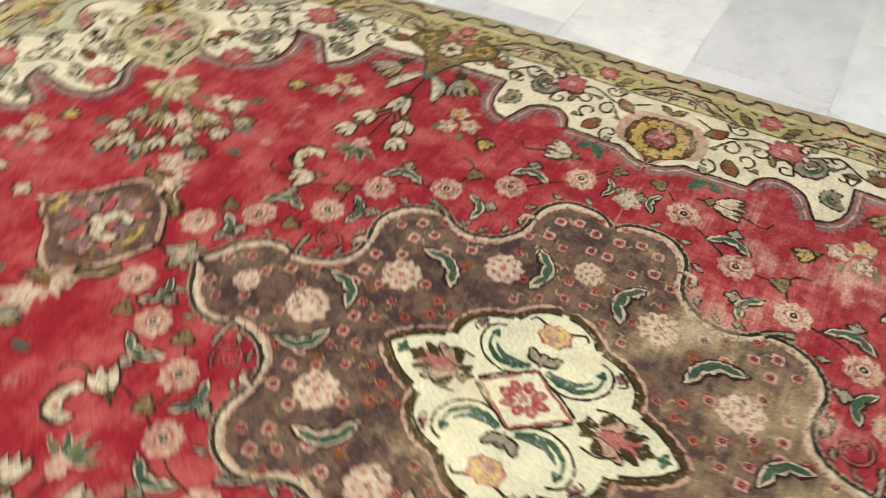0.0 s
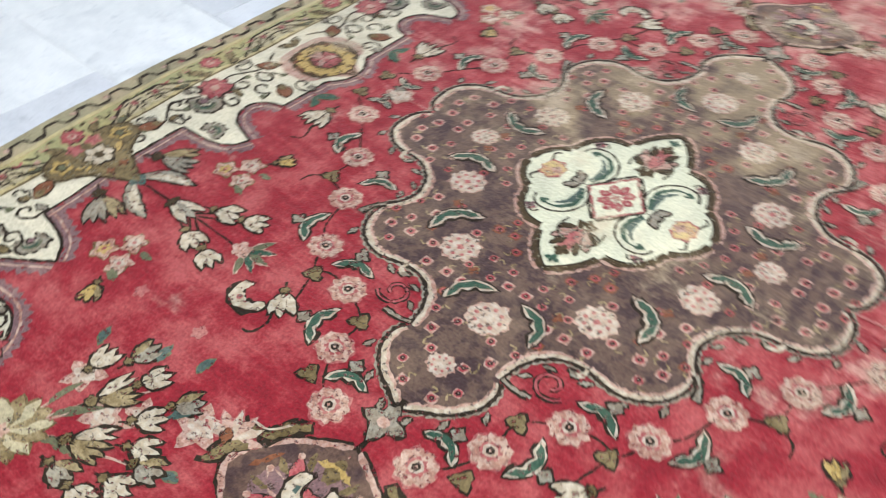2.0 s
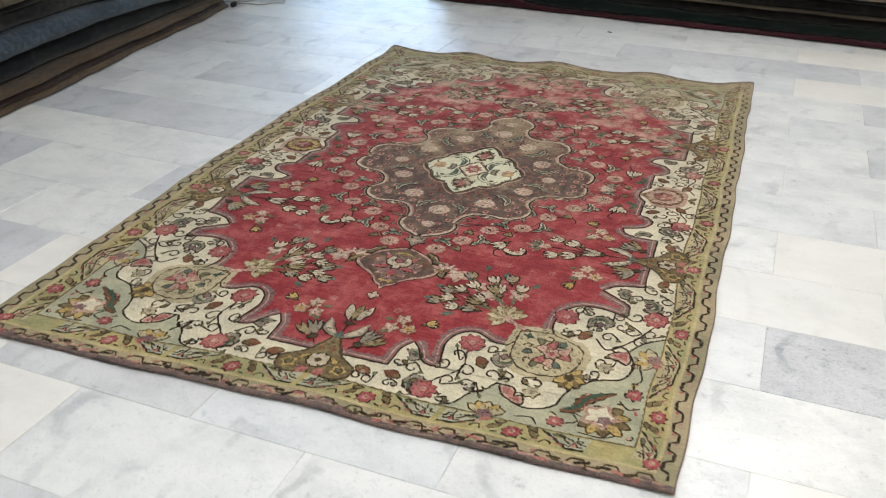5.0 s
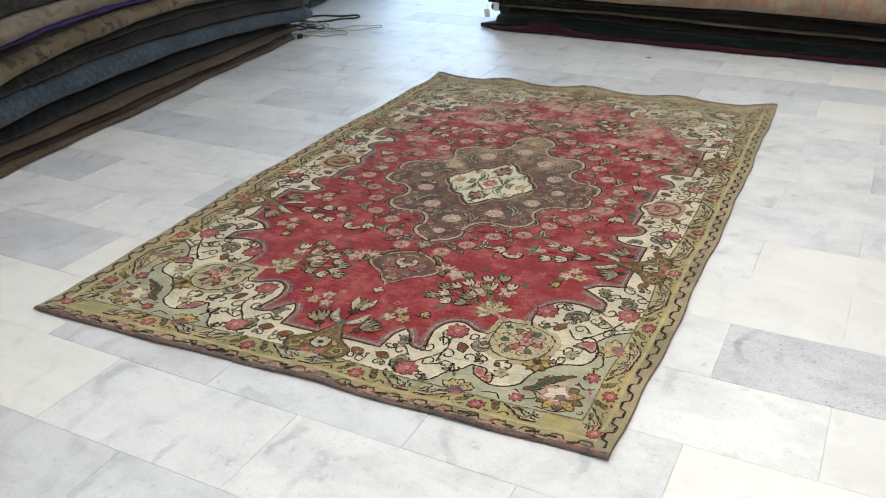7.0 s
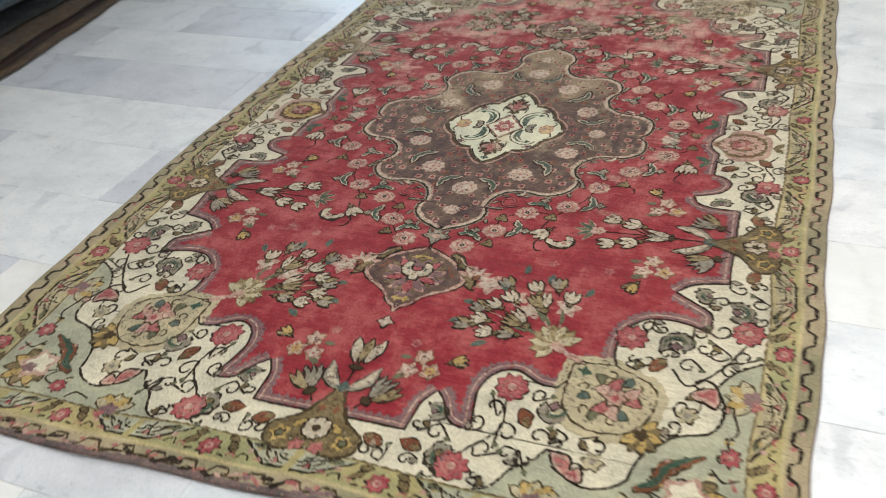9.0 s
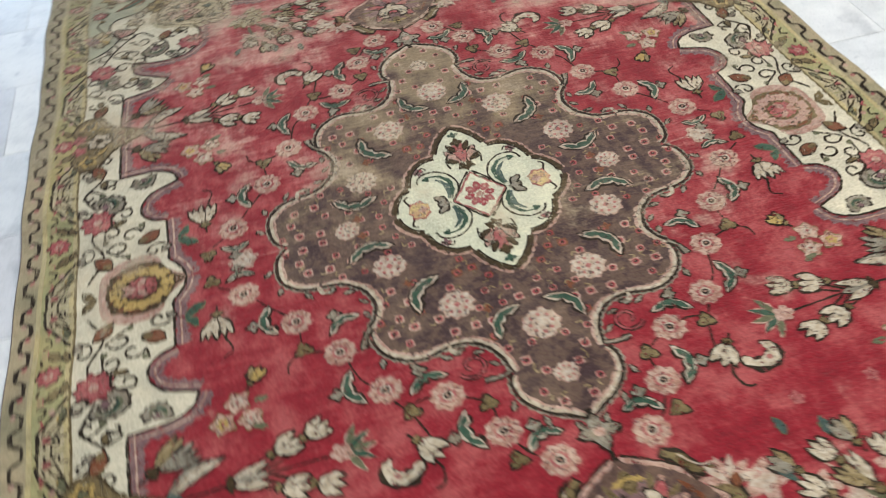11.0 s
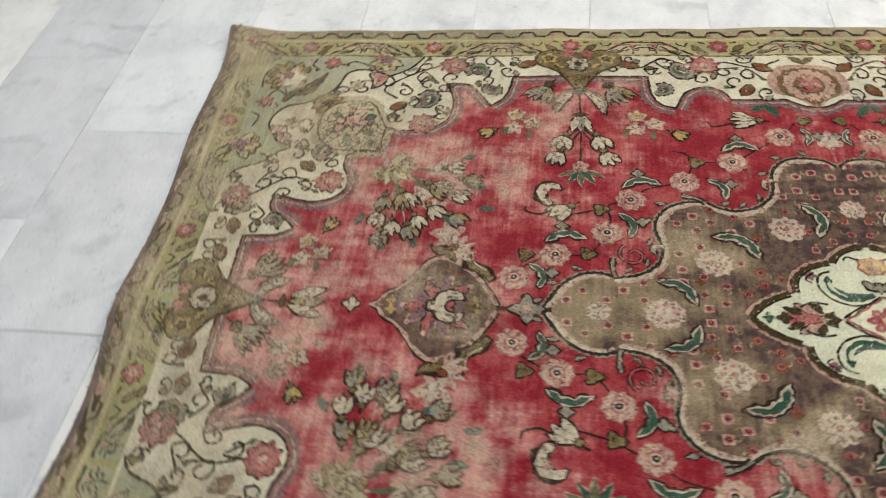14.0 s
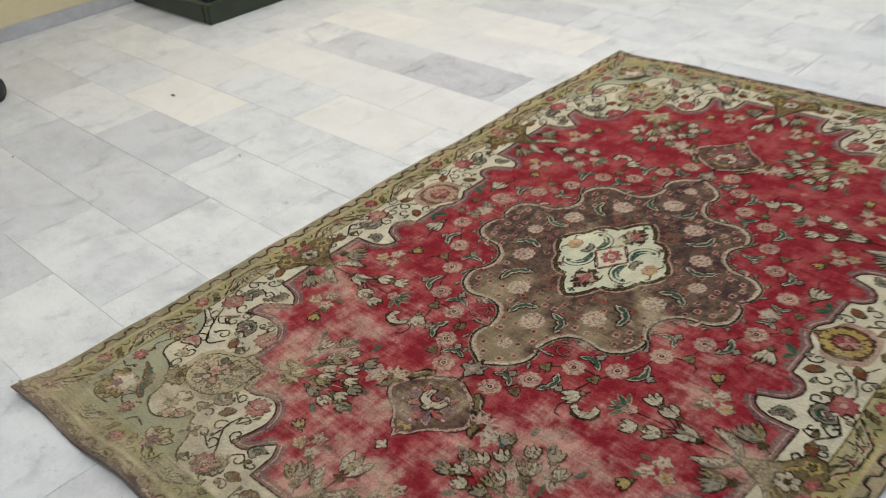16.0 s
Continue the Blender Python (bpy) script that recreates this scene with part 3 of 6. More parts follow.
class Motif:
    """Coloured areas of the pile, drawn in one quarter of the design."""
    made = 0
    under = None

    def __init__(self):
        self.areas = []

    def fill(self, colour, layer, pts, ragged=0.0021):
        self.areas.append(("f", colour, layer, rough_edge(pts, ragged) if ragged else list(pts)))
        return self

    def line(self, colour, layer, pts, width, taper=False, smooth=True, comb=0.0):
        if colour == "dark":
            width *= 1.06
        p = spline(pts, step=0.007) if smooth else []
        if not smooth:
            for a, b in zip(pts[:-1], pts[1:]):
                m = max(1, int(math.hypot(b[0] - a[0], b[1] - a[1]) / 0.012))
                p += [np.array((a[0] + (b[0] - a[0]) * j / m, a[1] + (b[1] - a[1]) * j / m)) for j in range(m)]
            p.append(np.array(pts[-1], float))
        left, right, k = [], [], len(p)
        for i in range(k):
            d = p[min(k - 1, i + 1)] - p[max(0, i - 1)]
            d = d / (np.linalg.norm(d) + 1e-9)
            nrm = np.array((-d[1], d[0]))
            w = width / 2 * (1 + jit.uniform(-0.34, 0.34))
            wob = jit.uniform(-1, 1) * min(0.0011, width * 0.16)
            if taper:
                w *= 0.25 + 0.75 * math.sin(math.pi * min(1.0, 0.12 + 0.88 * i / max(1, k - 1)))
            c = comb * (i % 2)
            left.append(tuple(p[i] + nrm * (w + c + wob)))
            right.append(tuple(p[i] - nrm * (w - wob)))
        self.areas.append(("s", colour, layer, (left, right)))
        return self

    def disc(self, colour, layer, c, r, petals=0, depth=0.0, turn=0.0, squash=1.0, n=0):
        n = n or max(8, petals * 4 or 14)
        return self.fill(colour, layer, [(c[0] + r * squash * (1 + depth * math.cos(petals * q)) * math.cos(q + turn), c[1] + r * (1 + depth * math.cos(petals * q)) * math.sin(q + turn)) for q in (2 * math.pi * i / n for i in range(n))], min(0.0024, r * 0.12))

    def leaf(self, colour, layer, base, tip, width, bend=0.0, outline=None, rim=0.004):
        a, b = np.array(base, float), np.array(tip, float)
        d = b - a
        s = np.array((-d[1], d[0])) / (np.linalg.norm(d) + 1e-9)

        def shape(w, ext):
            out = []
            for side in (1, -1):
                for i in range(9):
                    t = i / 8 if side == 1 else 1 - i / 8
                    if side == -1 and i in (0, 8):
                        continue
                    q = a + d * (t * (1 + 2 * ext) - ext) + s * (bend * math.sin(math.pi * t) + side * w * math.sin(math.pi * min(1, max(0, t))) ** 0.8)
                    out.append(tuple(q))
            return out
        k = np.linalg.norm(d) + 1e-9
        if outline:
            rim *= 1.1 if outline == "dark" else 1.0
            self.fill(outline, layer, shape(width + rim, rim / k))
        return self.fill(colour, layer + 1, shape(width, 0.0))

    def crescent(self, c, size, turn, colour="green", rim="white", flip=1):
        """A green sickle leaf with a pale rim, as they sit beside the flowers."""
        def pts(r1, r2, off):
            out = []
            for i in range(9):
                q = -1.25 + 2.5 * i / 8
                out.append((r1 * math.cos(q), flip * r1 * math.sin(q)))
            for i in range(1, 8):
                q = 1.25 - 2.5 * i / 8
                saw = 0.10 * r1 * (i % 2)
                out.append((off + (r2 + saw) * math.cos(q), flip * (r2 + saw) * 1.12 * math.sin(q)))
            ct, st = math.cos(turn), math.sin(turn)
            return [(c[0] + (x - 0.5 * r1) * ct - y * st, c[1] + (x - 0.5 * r1) * st + y * ct) for x, y in out]
        self.fill("dark", 4, pts(size * 1.22, size * 0.64, -0.14 * size))
        self.fill(rim, 5, pts(size * 1.10, size * 0.71, -0.13 * size))
        return self.fill(colour, 6, pts(size * 0.96, size * 0.74, -0.12 * size))

    def build(self, name, on_u=False, on_v=False, label=""):
        """One part for each repeat of the motif in the four quarters; those on an axis join their halves."""
        for su in ((1,) if on_u else (1, -1)):
            for sv in ((1,) if on_v else (1, -1)):
                self.make(name, [(a * su, b * sv) for a in ((1, -1) if on_u else (1,)) for b in ((1, -1) if on_v else (1,))], label)

    def build_petals(self, name, count, label=""):
        """As build, with the first areas, two by two, as petals under the rest."""
        keep = Motif.under
        core = Motif()
        core.areas = self.areas[2 * count:]
        for su in (1, -1):
            for sv in (1, -1):
                Motif.under = keep
                Motif.under = core.make(name, ((su, sv),), label)
                for k in range(count):
                    petal = Motif()
                    petal.areas = self.areas[2 * k:2 * k + 2]
                    petal.make("petal", ((su, sv),))
        Motif.under = keep

    def make(self, name, signs=((1, 1),), label=""):
        verts, faces, which, slots = [], [], [], []
        Motif.made += 1
        own = (Motif.made % 23) * 2.5e-6
        for su, sv in signs:
            for nth, (kind, colour, layer, data) in enumerate(self.areas):
                if colour not in slots:
                    slots.append(colour)
                k, mi = len(verts), slots.index(colour)
                z = LAYER * layer + own + 0.00006 * (nth % 40) / 40 * (40 / max(1, len(self.areas)) if len(self.areas) < 40 else 1) + (3e-6 if su < 0 else 0) + (6e-6 if sv < 0 else 0)
                if kind == "f":
                    flat = [Vector((x * su, y * sv, 0)) for x, y in data]
                    tris = tess([flat])
                    verts += [on_rug(p.x, p.y, z) for p in flat]
                    for tri in tris:
                        a, b, c = (flat[i] for i in tri)
                        up = (b.x - a.x) * (c.y - a.y) - (b.y - a.y) * (c.x - a.x) > 0
                        faces.append(tuple(k + i for i in (tri if up else tri[::-1])))
                        which.append(mi)
                else:
                    left, right = data
                    verts += [on_rug(x * su, y * sv, z) for x, y in left] + [on_rug(x * su, y * sv, z) for x, y in right]
                    m = len(left)
                    for i in range(m - 1):
                        q = (k + i, k + m + i, k + m + i + 1, k + i + 1)
                        faces.append(q if su * sv > 0 else q[::-1])
                        which.append(mi)
        return part(name, mesh_of(name, verts, faces, [WOOL[c] for c in slots], which), None, Motif.under or rug, label)


from mathutils.geometry import tessellate_polygon as tess


def strip_grid(name, u0, u1, v0, v1, nu, nv, colour, layer, label=""):
    """A band of pile that follows the rug's waves."""
    verts = [on_rug(u0 + (u1 - u0) * i / nu, v0 + (v1 - v0) * j / nv, LAYER * layer) for j in range(nv + 1) for i in range(nu + 1)]
    faces = [(j * (nu + 1) + i, j * (nu + 1) + i + 1, (j + 1) * (nu + 1) + i + 1, (j + 1) * (nu + 1) + i) for j in range(nv) for i in range(nu)]
    return part(name, mesh_of(name, verts, faces, [WOOL[colour]]), None, rug, label)


medallion = center_panel = None


# body of the rug: the red field on top, the cut edge and the back
nu, nv = 64, 100
top = [on_rug(-HU + 2 * HU * i / nu, -HV + 2 * HV * j / nv) for j in range(nv + 1) for i in range(nu + 1)]
top_f = [(j * (nu + 1) + i, j * (nu + 1) + i + 1, (j + 1) * (nu + 1) + i + 1, (j + 1) * (nu + 1) + i) for j in range(nv) for i in range(nu)]
part("field", mesh_of("field", top, top_f, [WOOL["red"]]), None, rug, "red wool field, faded pink in patches")
ring = [(i, 0) for i in range(nu)] + [(nu, j) for j in range(nv)] + [(nu - i, nv) for i in range(nu)] + [(0, nv - j) for j in range(nv)]
ev, ef = [], []
for i, j in ring:
    x, y, z = top[j * (nu + 1) + i]
    ox = (1 if i == nu else -1 if i == 0 else 0) * 0.0035
    oy = (1 if j == nv else -1 if j == 0 else 0) * 0.0035
    ev += [(x, y, z), (x + ox, y + oy, z - 0.003), (x + ox, y + oy, z - 0.006), (x, y, max(0.0006, z - 0.0085))]
k = len(ring)
for i in range(k):
    a, b = 4 * i, 4 * ((i + 1) % k)
    ef += [(a + j, a + j + 1, b + j + 1, b + j) for j in range(3)]
part("binding", mesh_of("binding", ev, [f[::-1] for f in ef], [WOOL["edge"]], smooth=True), None, rug, "dark overcast edge binding")
part("backing", mesh_of("backing", [(x, y, z - 0.0085) for x, y, z in top], [f[::-1] for f in top_f], [WOOL["ash"]]), None, rug)

# outer bands, from the edge inwards
E2, E3, E4 = 0.044, 0.053, 0.118  # zigzag guard, light line, main border
for inset0, inset1, colour, layer, nm in ((0.0, E2, "guard", 1, "guard_stripe"), (E2, E3, "honey", 2, "trim_line"), (E3, E4, "border", 1, "main_border")):
    for sgn in (-1, 1):
        a, b = sorted((sgn * (HU - inset0), sgn * (HU - inset1)))
        strip_grid(nm, a, b, -HV + inset0, HV - inset0, 3, 110, colour, layer + (0.2 if nm == "main_border" else 0))
        a, b = sorted((sgn * (HV - inset0), sgn * (HV - inset1)))
        strip_grid(nm, -HU + inset1, HU - inset1, a, b, 70, 3, colour, layer + (0.2 if nm == "main_border" else 0))
    # the corners of a band are shared by its long sides
CU, CV = HU - E4, HV - E4  # outer limit of the cream ground


def side_points(pts, long_side, sgn, flip):
    """(along, inset) on one side of the rug to design coordinates."""
    return [((sgn * (HU - d), s * flip) if long_side else (s * flip, sgn * (HV - d))) for s, d in pts]


def zigzag(long_side, sgn):
    m = Motif()
    half = (HV if long_side else HU) - 0.03
    s, hi = -half, True
    while s < half - 0.03:
        w = 0.039 + jit.uniform(-0.003, 0.003)
        d0, d1 = (0.017, 0.036) if hi else (0.036, 0.017)
        m.line("dark" if long_side else "umber", 3, side_points([(s - 0.004, d0), (s + w * 0.50, d0)], long_side, sgn, 1), 0.0080 if long_side else 0.0065, smooth=False)
        m.line("dark" if long_side else "umber", 3, side_points([(s + w * 0.50, d0), (s + w * 0.78, d1), (s + w, d1)], long_side, sgn, 1), 0.0062 if long_side else 0.005, smooth=False)
        if jit.random() < 0.6:
            m.disc("pink" if hi else "blush", 3, side_points([(s + w * 0.5, 0.031 if hi else 0.021)], long_side, sgn, 1)[0], 0.006, n=7)
        hi = not hi
        s += w
    if not long_side:
        m.line("edge", 2, side_points([(-half - 0.03, 0.006), (half + 0.03, 0.006)], long_side, sgn, 1), 0.013, smooth=False)
    if not long_side:
        s = -half
        while s < half:
            w = jit.uniform(0.012, 0.040)
            m.line(jit.choice(("dark", "dark", "umber", "pink", "blush", "mauve")), 4, side_points([(s, jit.uniform(0.006, 0.030)), (s + w, jit.uniform(0.006, 0.030))], long_side, sgn, 1), jit.uniform(0.004, 0.009), smooth=False, comb=0.003)
            s += w * jit.uniform(0.5, 1.1)
    m.make("zigzag_guard")


def border_unit(s, long_side, sgn, flip):
    """A rosette with two leaves, and the slanting panel beside it."""
    P = lambda pts: side_points([(s + a * flip, d) for a, d in pts], long_side, sgn, 1)
    m = Motif()
    c = P([(0, 0.078)])[0]
    m.disc("dark", 3, c, 0.0235, 8, 0.16)
    m.disc("rose", 4, c, 0.021, 8, 0.16)
    m.disc("blush", 5, c, 0.009, 6, 0.1)
    m.disc("rose", 6, c, 0.004, n=6)
    m.make("rosette", label="red eight-petalled rosette")
    for e in (-1, 1):
        m = Motif()
        m.leaf("olive", 3, P([(e * 0.035, 0.10)])[0], P([(e * 0.062, 0.074)])[0], 0.008, 0.003, "dark", 0.0025)
        m.make("border_leaf")
    for e in (-1, 1):
        m = Motif()
        m.fill("sand" if long_side else "slate", 2, P([(e * 0.065, 0.113), (e * 0.135, 0.061), (e * 0.178, 0.061), (e * 0.178, 0.113)]))
        m.line("dark", 4, P([(e * 0.062, 0.114), (e * 0.100, 0.088), (e * 0.135, 0.062)]), 0.005, smooth=False, comb=0.003)
        m.line("dark", 4, P([(e * 0.135, 0.062), (e * 0.178, 0.062)]), 0.0045, smooth=False, comb=0.003)
        m.line("dark", 4, P([(e * 0.15, 0.112), (e * 0.152, 0.098), (e * 0.166, 0.098), (e * 0.166, 0.085), (e * 0.178, 0.085)]), 0.004, smooth=False)
        m.line("umber", 4, P([(e * 0.118, 0.108), (e * 0.125, 0.092), (e * 0.14, 0.08)]), 0.005)
        m.line("dark", 4, P([(e * 0.072, 0.062), (e * 0.080, 0.078), (e * 0.094, 0.074), (e * 0.100, 0.064)]), 0.0042, smooth=False)
        m.line("umber", 4, P([(e * 0.030, 0.064), (e * 0.046, 0.060)]), 0.006, smooth=False)
        m.leaf("leaf", 4, P([(e * 0.088, 0.108)])[0], P([(e * 0.122, 0.100)])[0], 0.006, 0.002, "dark", 0.0022)
        m.line("dark", 5, P([(e * 0.128, 0.076), (e * 0.142, 0.070), (e * 0.150, 0.090), (e * 0.160, 0.074), (e * 0.172, 0.074)]), 0.004, smooth=False)
        for k in range(6):
            s0 = 0.100 + 0.012 * k + jit.uniform(-0.003, 0.003)
            m.line("dark", 5, P([(e * s0, 0.112 - 0.004 * k), (e * (s0 + 0.009), 0.103 - 0.004 * k)]), 0.0036, smooth=False)
        m.line("pink", 5, P([(e * 0.052, 0.062), (e * 0.052, 0.072), (e * 0.066, 0.072), (e * 0.066, 0.062)]), 0.0034, smooth=False)
        m.line("rose" if long_side else "pink", 5, P([(e * 0.108, 0.068), (e * 0.118, 0.074), (e * 0.126, 0.066)]), 0.005, smooth=False)
        m.leaf("olive", 5, P([(e * 0.026, 0.110)])[0], P([(e * 0.052, 0.104)])[0], 0.0065, 0.002, "dark", 0.0026)
        m.disc("pink", 4, P([(e * 0.152, 0.078)])[0], 0.0085, n=6)
        m.disc("blush", 4, P([(e * 0.090, 0.088)])[0], 0.007, n=5)
        m.disc("gold", 4, P([(e * 0.108, 0.100)])[0], 0.007, n=6)
        m.make("border_panel")


for sgn in (-1, 1):
    zigzag(True, sgn)
    zigzag(False, sgn)
    for k in range(8):
        border_unit(-1.245 + 0.358 * k, True, sgn, 1)
    for s in (-0.56, -0.187, 0.187, 0.56):
        border_unit(s, False, sgn, 1)
    for end in (-1, 1):
        m = Motif()
        c = (0.898 * end, 1.428 * sgn)
        m.disc("dark", 3, c, 0.0215, 8, 0.16)
        m.disc("rose", 4, c, 0.019, 8, 0.16)
        m.disc("blush", 5, c, 0.008, 6, 0.1)
        m.make("rosette", label="red eight-petalled rosette")
    for long_side, half in ((True, CV), (False, CU)):
        m = Motif()
        if long_side:
            m.line("honey", 3, side_points([(-half, 0.111), (half, 0.111)], True, sgn, 1), 0.009, smooth=False)
        if long_side or sgn < 0:
            m.line("olive", 4, side_points([(-half, 0.118), (half, 0.118)], long_side, sgn, 1), 0.0034, smooth=False, comb=0.003)
        if m.areas:
            m.make("border_line")

# cream ground with its scalloped edge
SCALLOP = [[(0.632, 0.0), (0.640, 0.030), (0.662, 0.062)], [(0.662, 0.062), (0.662, 0.185)],
           [(0.662, 0.185), (0.695, 0.200), (0.712, 0.236), (0.690, 0.283), (0.628, 0.312)],
           [(0.628, 0.312), (0.640, 0.342), (0.678, 0.362), (0.752, 0.366)], [(0.752, 0.366), (0.752, 0.455), (0.752, 0.53)],
           [(0.752, 0.53), (0.750, 0.605), (0.748, 0.690)],
           [(0.748, 0.690), (0.705, 0.698), (0.662, 0.712), (0.632, 0.742)], [(0.632, 0.742), (0.680, 0.772), (0.716, 0.800), (0.720, 0.858)],
           [(0.720, 0.858), (0.655, 0.836), (0.585, 0.842), (0.541, 0.887), (0.533, 0.955), (0.546, 1.000)],
           [(0.546, 1.000), (0.505, 1.004), (0.470, 1.000)], [(0.470, 1.000), (0.462, 1.050), (0.440, 1.085)],
           [(0.440, 1.085), (0.400, 1.085), (0.350, 1.064), (0.305, 1.085), (0.284, 1.135), (0.292, 1.190), (0.304, 1.238)],
           [(0.304, 1.238), (0.275, 1.242), (0.246, 1.228), (0.225, 1.192), (0.203, 1.170)],
           [(0.203, 1.170), (0.182, 1.205), (0.178, 1.245), (0.176, 1.284)], [(0.176, 1.284), (0.060, 1.284), (0.0, 1.284)]]
scallop = []
for seg in SCALLOP:
    scallop += [tuple(q) for q in spline(seg)[:-1]]
scallop.append((0.0, 1.284))
CORNER_EDGE = spline([(0.842, 0.925), (0.792, 0.958), (0.758, 1.015), (0.777, 1.052), (0.780, 1.100), (0.760, 1.135), (0.700, 1.155), (0.665, 1.190), (0.636, 1.228), (0.626, 1.272), (0.590, 1.303), (0.545, 1.312), (0.515, 1.288), (0.500, 1.260), (0.468, 1.240), (0.447, 1.272), (0.412, 1.305), (0.388, 1.358), (0.350, 1.382)])
m = Motif()
m.fill("cream", 1, scallop + [(0.0, CV)] + [(0.36, CV), (CU, CV), (CU, 0.96), (CU, 0.0)], 0.0006)
m.build("cream_ground", label="cream wool ground with a scalloped edge")
m = Motif()
m.fill("slate", 2, [tuple(q) for q in CORNER_EDGE] + [(CU, CV)], 0.0006)
m.line("dark", 4, CORNER_EDGE[::4], 0.0050, comb=0.002)
m.build("corner_ground", label="grey-green corner with a dark outline")
for seg in SCALLOP:
    m = Motif()
    pts = spline(seg)
    nrm = []
    for i, q in enumerate(pts):
        d = pts[min(len(pts) - 1, i + 1)] - pts[max(0, i - 1)]
        d = d / (np.linalg.norm(d) + 1e-9)
        nrm.append(q + np.array((-d[1], d[0])) * 0.0125)
    m.line("mauve", 2, nrm[::3] + [nrm[-1]], 0.019, comb=0.008)
    m.line("petal", 3, [q * 1.0 for q in nrm[::3]] + [nrm[-1]], 0.0038)
    m.line("dark", 4, pts[::3] + [pts[-1]], 0.0050)
    m.build("scallop_outline")

# gold palmette at the middle of each long side
m = Motif()
m.fill("blush", 3, spline([(0.622, 0.0), (0.668, 0.040), (0.690, 0.085), (0.745, 0.092), (0.792, 0.060), (0.800, 0.0)]), 0.001)
m.fill("umber", 4, spline([(0.636, 0.0), (0.662, 0.026), (0.676, 0.058), (0.712, 0.072), (0.752, 0.066), (0.780, 0.040), (0.786, 0.0)]), 0.003)
m.fill("rust", 4.4, spline([(0.643, 0.0), (0.668, 0.024), (0.684, 0.052), (0.714, 0.065), (0.749, 0.059), (0.774, 0.036), (0.780, 0.0)]), 0.003)
for q in range(7):
    a = math.pi * (q + 0.15) / 6.3
    c = (0.718 - 0.048 * math.cos(a), 0.047 * math.sin(a))
    m.disc("umber", 5, c, 0.0170, 5, 0.16, a)
    m.disc("gold", 5.6, c, 0.0135, 5, 0.18, a)
m.fill("umber", 7, spline([(0.682, 0.0), (0.692, 0.024), (0.716, 0.034), (0.742, 0.027), (0.756, 0.0)]), 0.0025)
m.fill("rose", 7.5, spline([(0.687, 0.0), (0.696, 0.020), (0.717, 0.029), (0.739, 0.023), (0.751, 0.0)]), 0.0025)
for q in range(4):
    a = radians(15 + 48 * q)
    m.leaf("blush" if q % 2 else "pink", 8, (0.728, 0.0), (0.724 - 0.034 * math.cos(a), 0.030 * math.sin(a)), 0.0055, 0.0, "umber", 0.002)
m.leaf("umber", 4, (0.800, 0.0), (0.830, 0.030), 0.010, -0.004)
m.leaf("olive", 5, (0.803, 0.0), (0.826, 0.018), 0.006, 0.0)
m.make("gold_palmette", ((-1, 1), (-1, -1)), "gold and rust oval palmette")
m.areas = [(k, {"gold": "blush", "umber": "olive", "dark": "umber"}.get(c, c), lay, d) for k, c, lay, d in m.areas]
m.make("pale_palmette", ((1, 1), (1, -1)), "faded cream and rust oval palmette")

# olive heart palmettes: on the long sides and at the ends


def heart(axis, label):
    """A heart on the border, its tip towards the field: two round bulbs, a pale flower and a pink rosette."""
    T = (lambda a, b: (0.862 - a * 0.95, 0.53 + b)) if axis == "long" else (lambda a, b: (b, 1.392 - a))
    m = Motif()
    sides = (1, -1) if axis == "long" else (1,)
    for e in sides:
        Q = lambda pts: [tuple(q) for q in spline([T(a, e * b) for a, b in pts])]
        m.fill("umber", 5, Q([(0.012, 0.0), (0.004, 0.030), (-0.002, 0.068), (0.022, 0.104), (0.062, 0.104), (0.084, 0.076), (0.102, 0.052), (0.140, 0.030), (0.200, 0.0)]), 0.0022)
        m.fill("olive", 6, Q([(0.017, 0.0), (0.010, 0.030), (0.004, 0.066), (0.025, 0.098), (0.060, 0.098), (0.079, 0.072), (0.097, 0.047), (0.136, 0.024), (0.190, 0.0)]), 0.0022)
        m.disc("gold", 6.5, T(0.040, e * 0.070), 0.019, 5, 0.25)
        m.disc("umber", 7, T(0.040, e * 0.070), 0.012, 5, 0.2)
        m.disc("leaf", 7.5, T(0.040, e * 0.070), 0.008, n=7)
        m.leaf("gold", 7, T(0.084, e * 0.030), T(0.064, e * 0.056), 0.006, 0.002, "umber", 0.0025)
        m.disc("rust", 7, T(0.120, e * 0.016), 0.008, 4, 0.3)
        m.disc("pink", 6.8, T(0.018, e * 0.022), 0.015, 5, 0.25)
    c = T(0.066, 0.0)
    for q in range(6):
        a = q * math.pi / 3 + 0.3
        m.leaf("bone", 8 + 0.1 * q, (c[0] + 0.006 * math.cos(a), c[1] + 0.006 * math.sin(a)), (c[0] + 0.030 * math.cos(a), c[1] + 0.030 * math.sin(a)), 0.0095, 0, "dark", 0.004)
    m.disc("umber", 10, c, 0.009, 5, 0.2)
    m.build("heart_palmette", on_u=axis != "long", label=label)


heart("long", "olive brown heart-shaped palmette")
heart("end", "olive brown heart-shaped palmette")


def flower(c, r, label=""):
    m = Motif()
    m.disc("pink", 4, c, r * 1.04, 9, 0.07)
    m.disc("petal", 5, c, r * 0.96, 9, 0.08)
    m.disc("pink", 6, c, r * 0.50, 8, 0.12, 0.4)
    m.disc("white", 7, c, r * 0.38, n=8)
    m.disc("dark", 8, c, r * 0.24, n=6)
    m.disc("petal", 9, c, r * 0.10, n=4)
    m.build("flower", label=label)


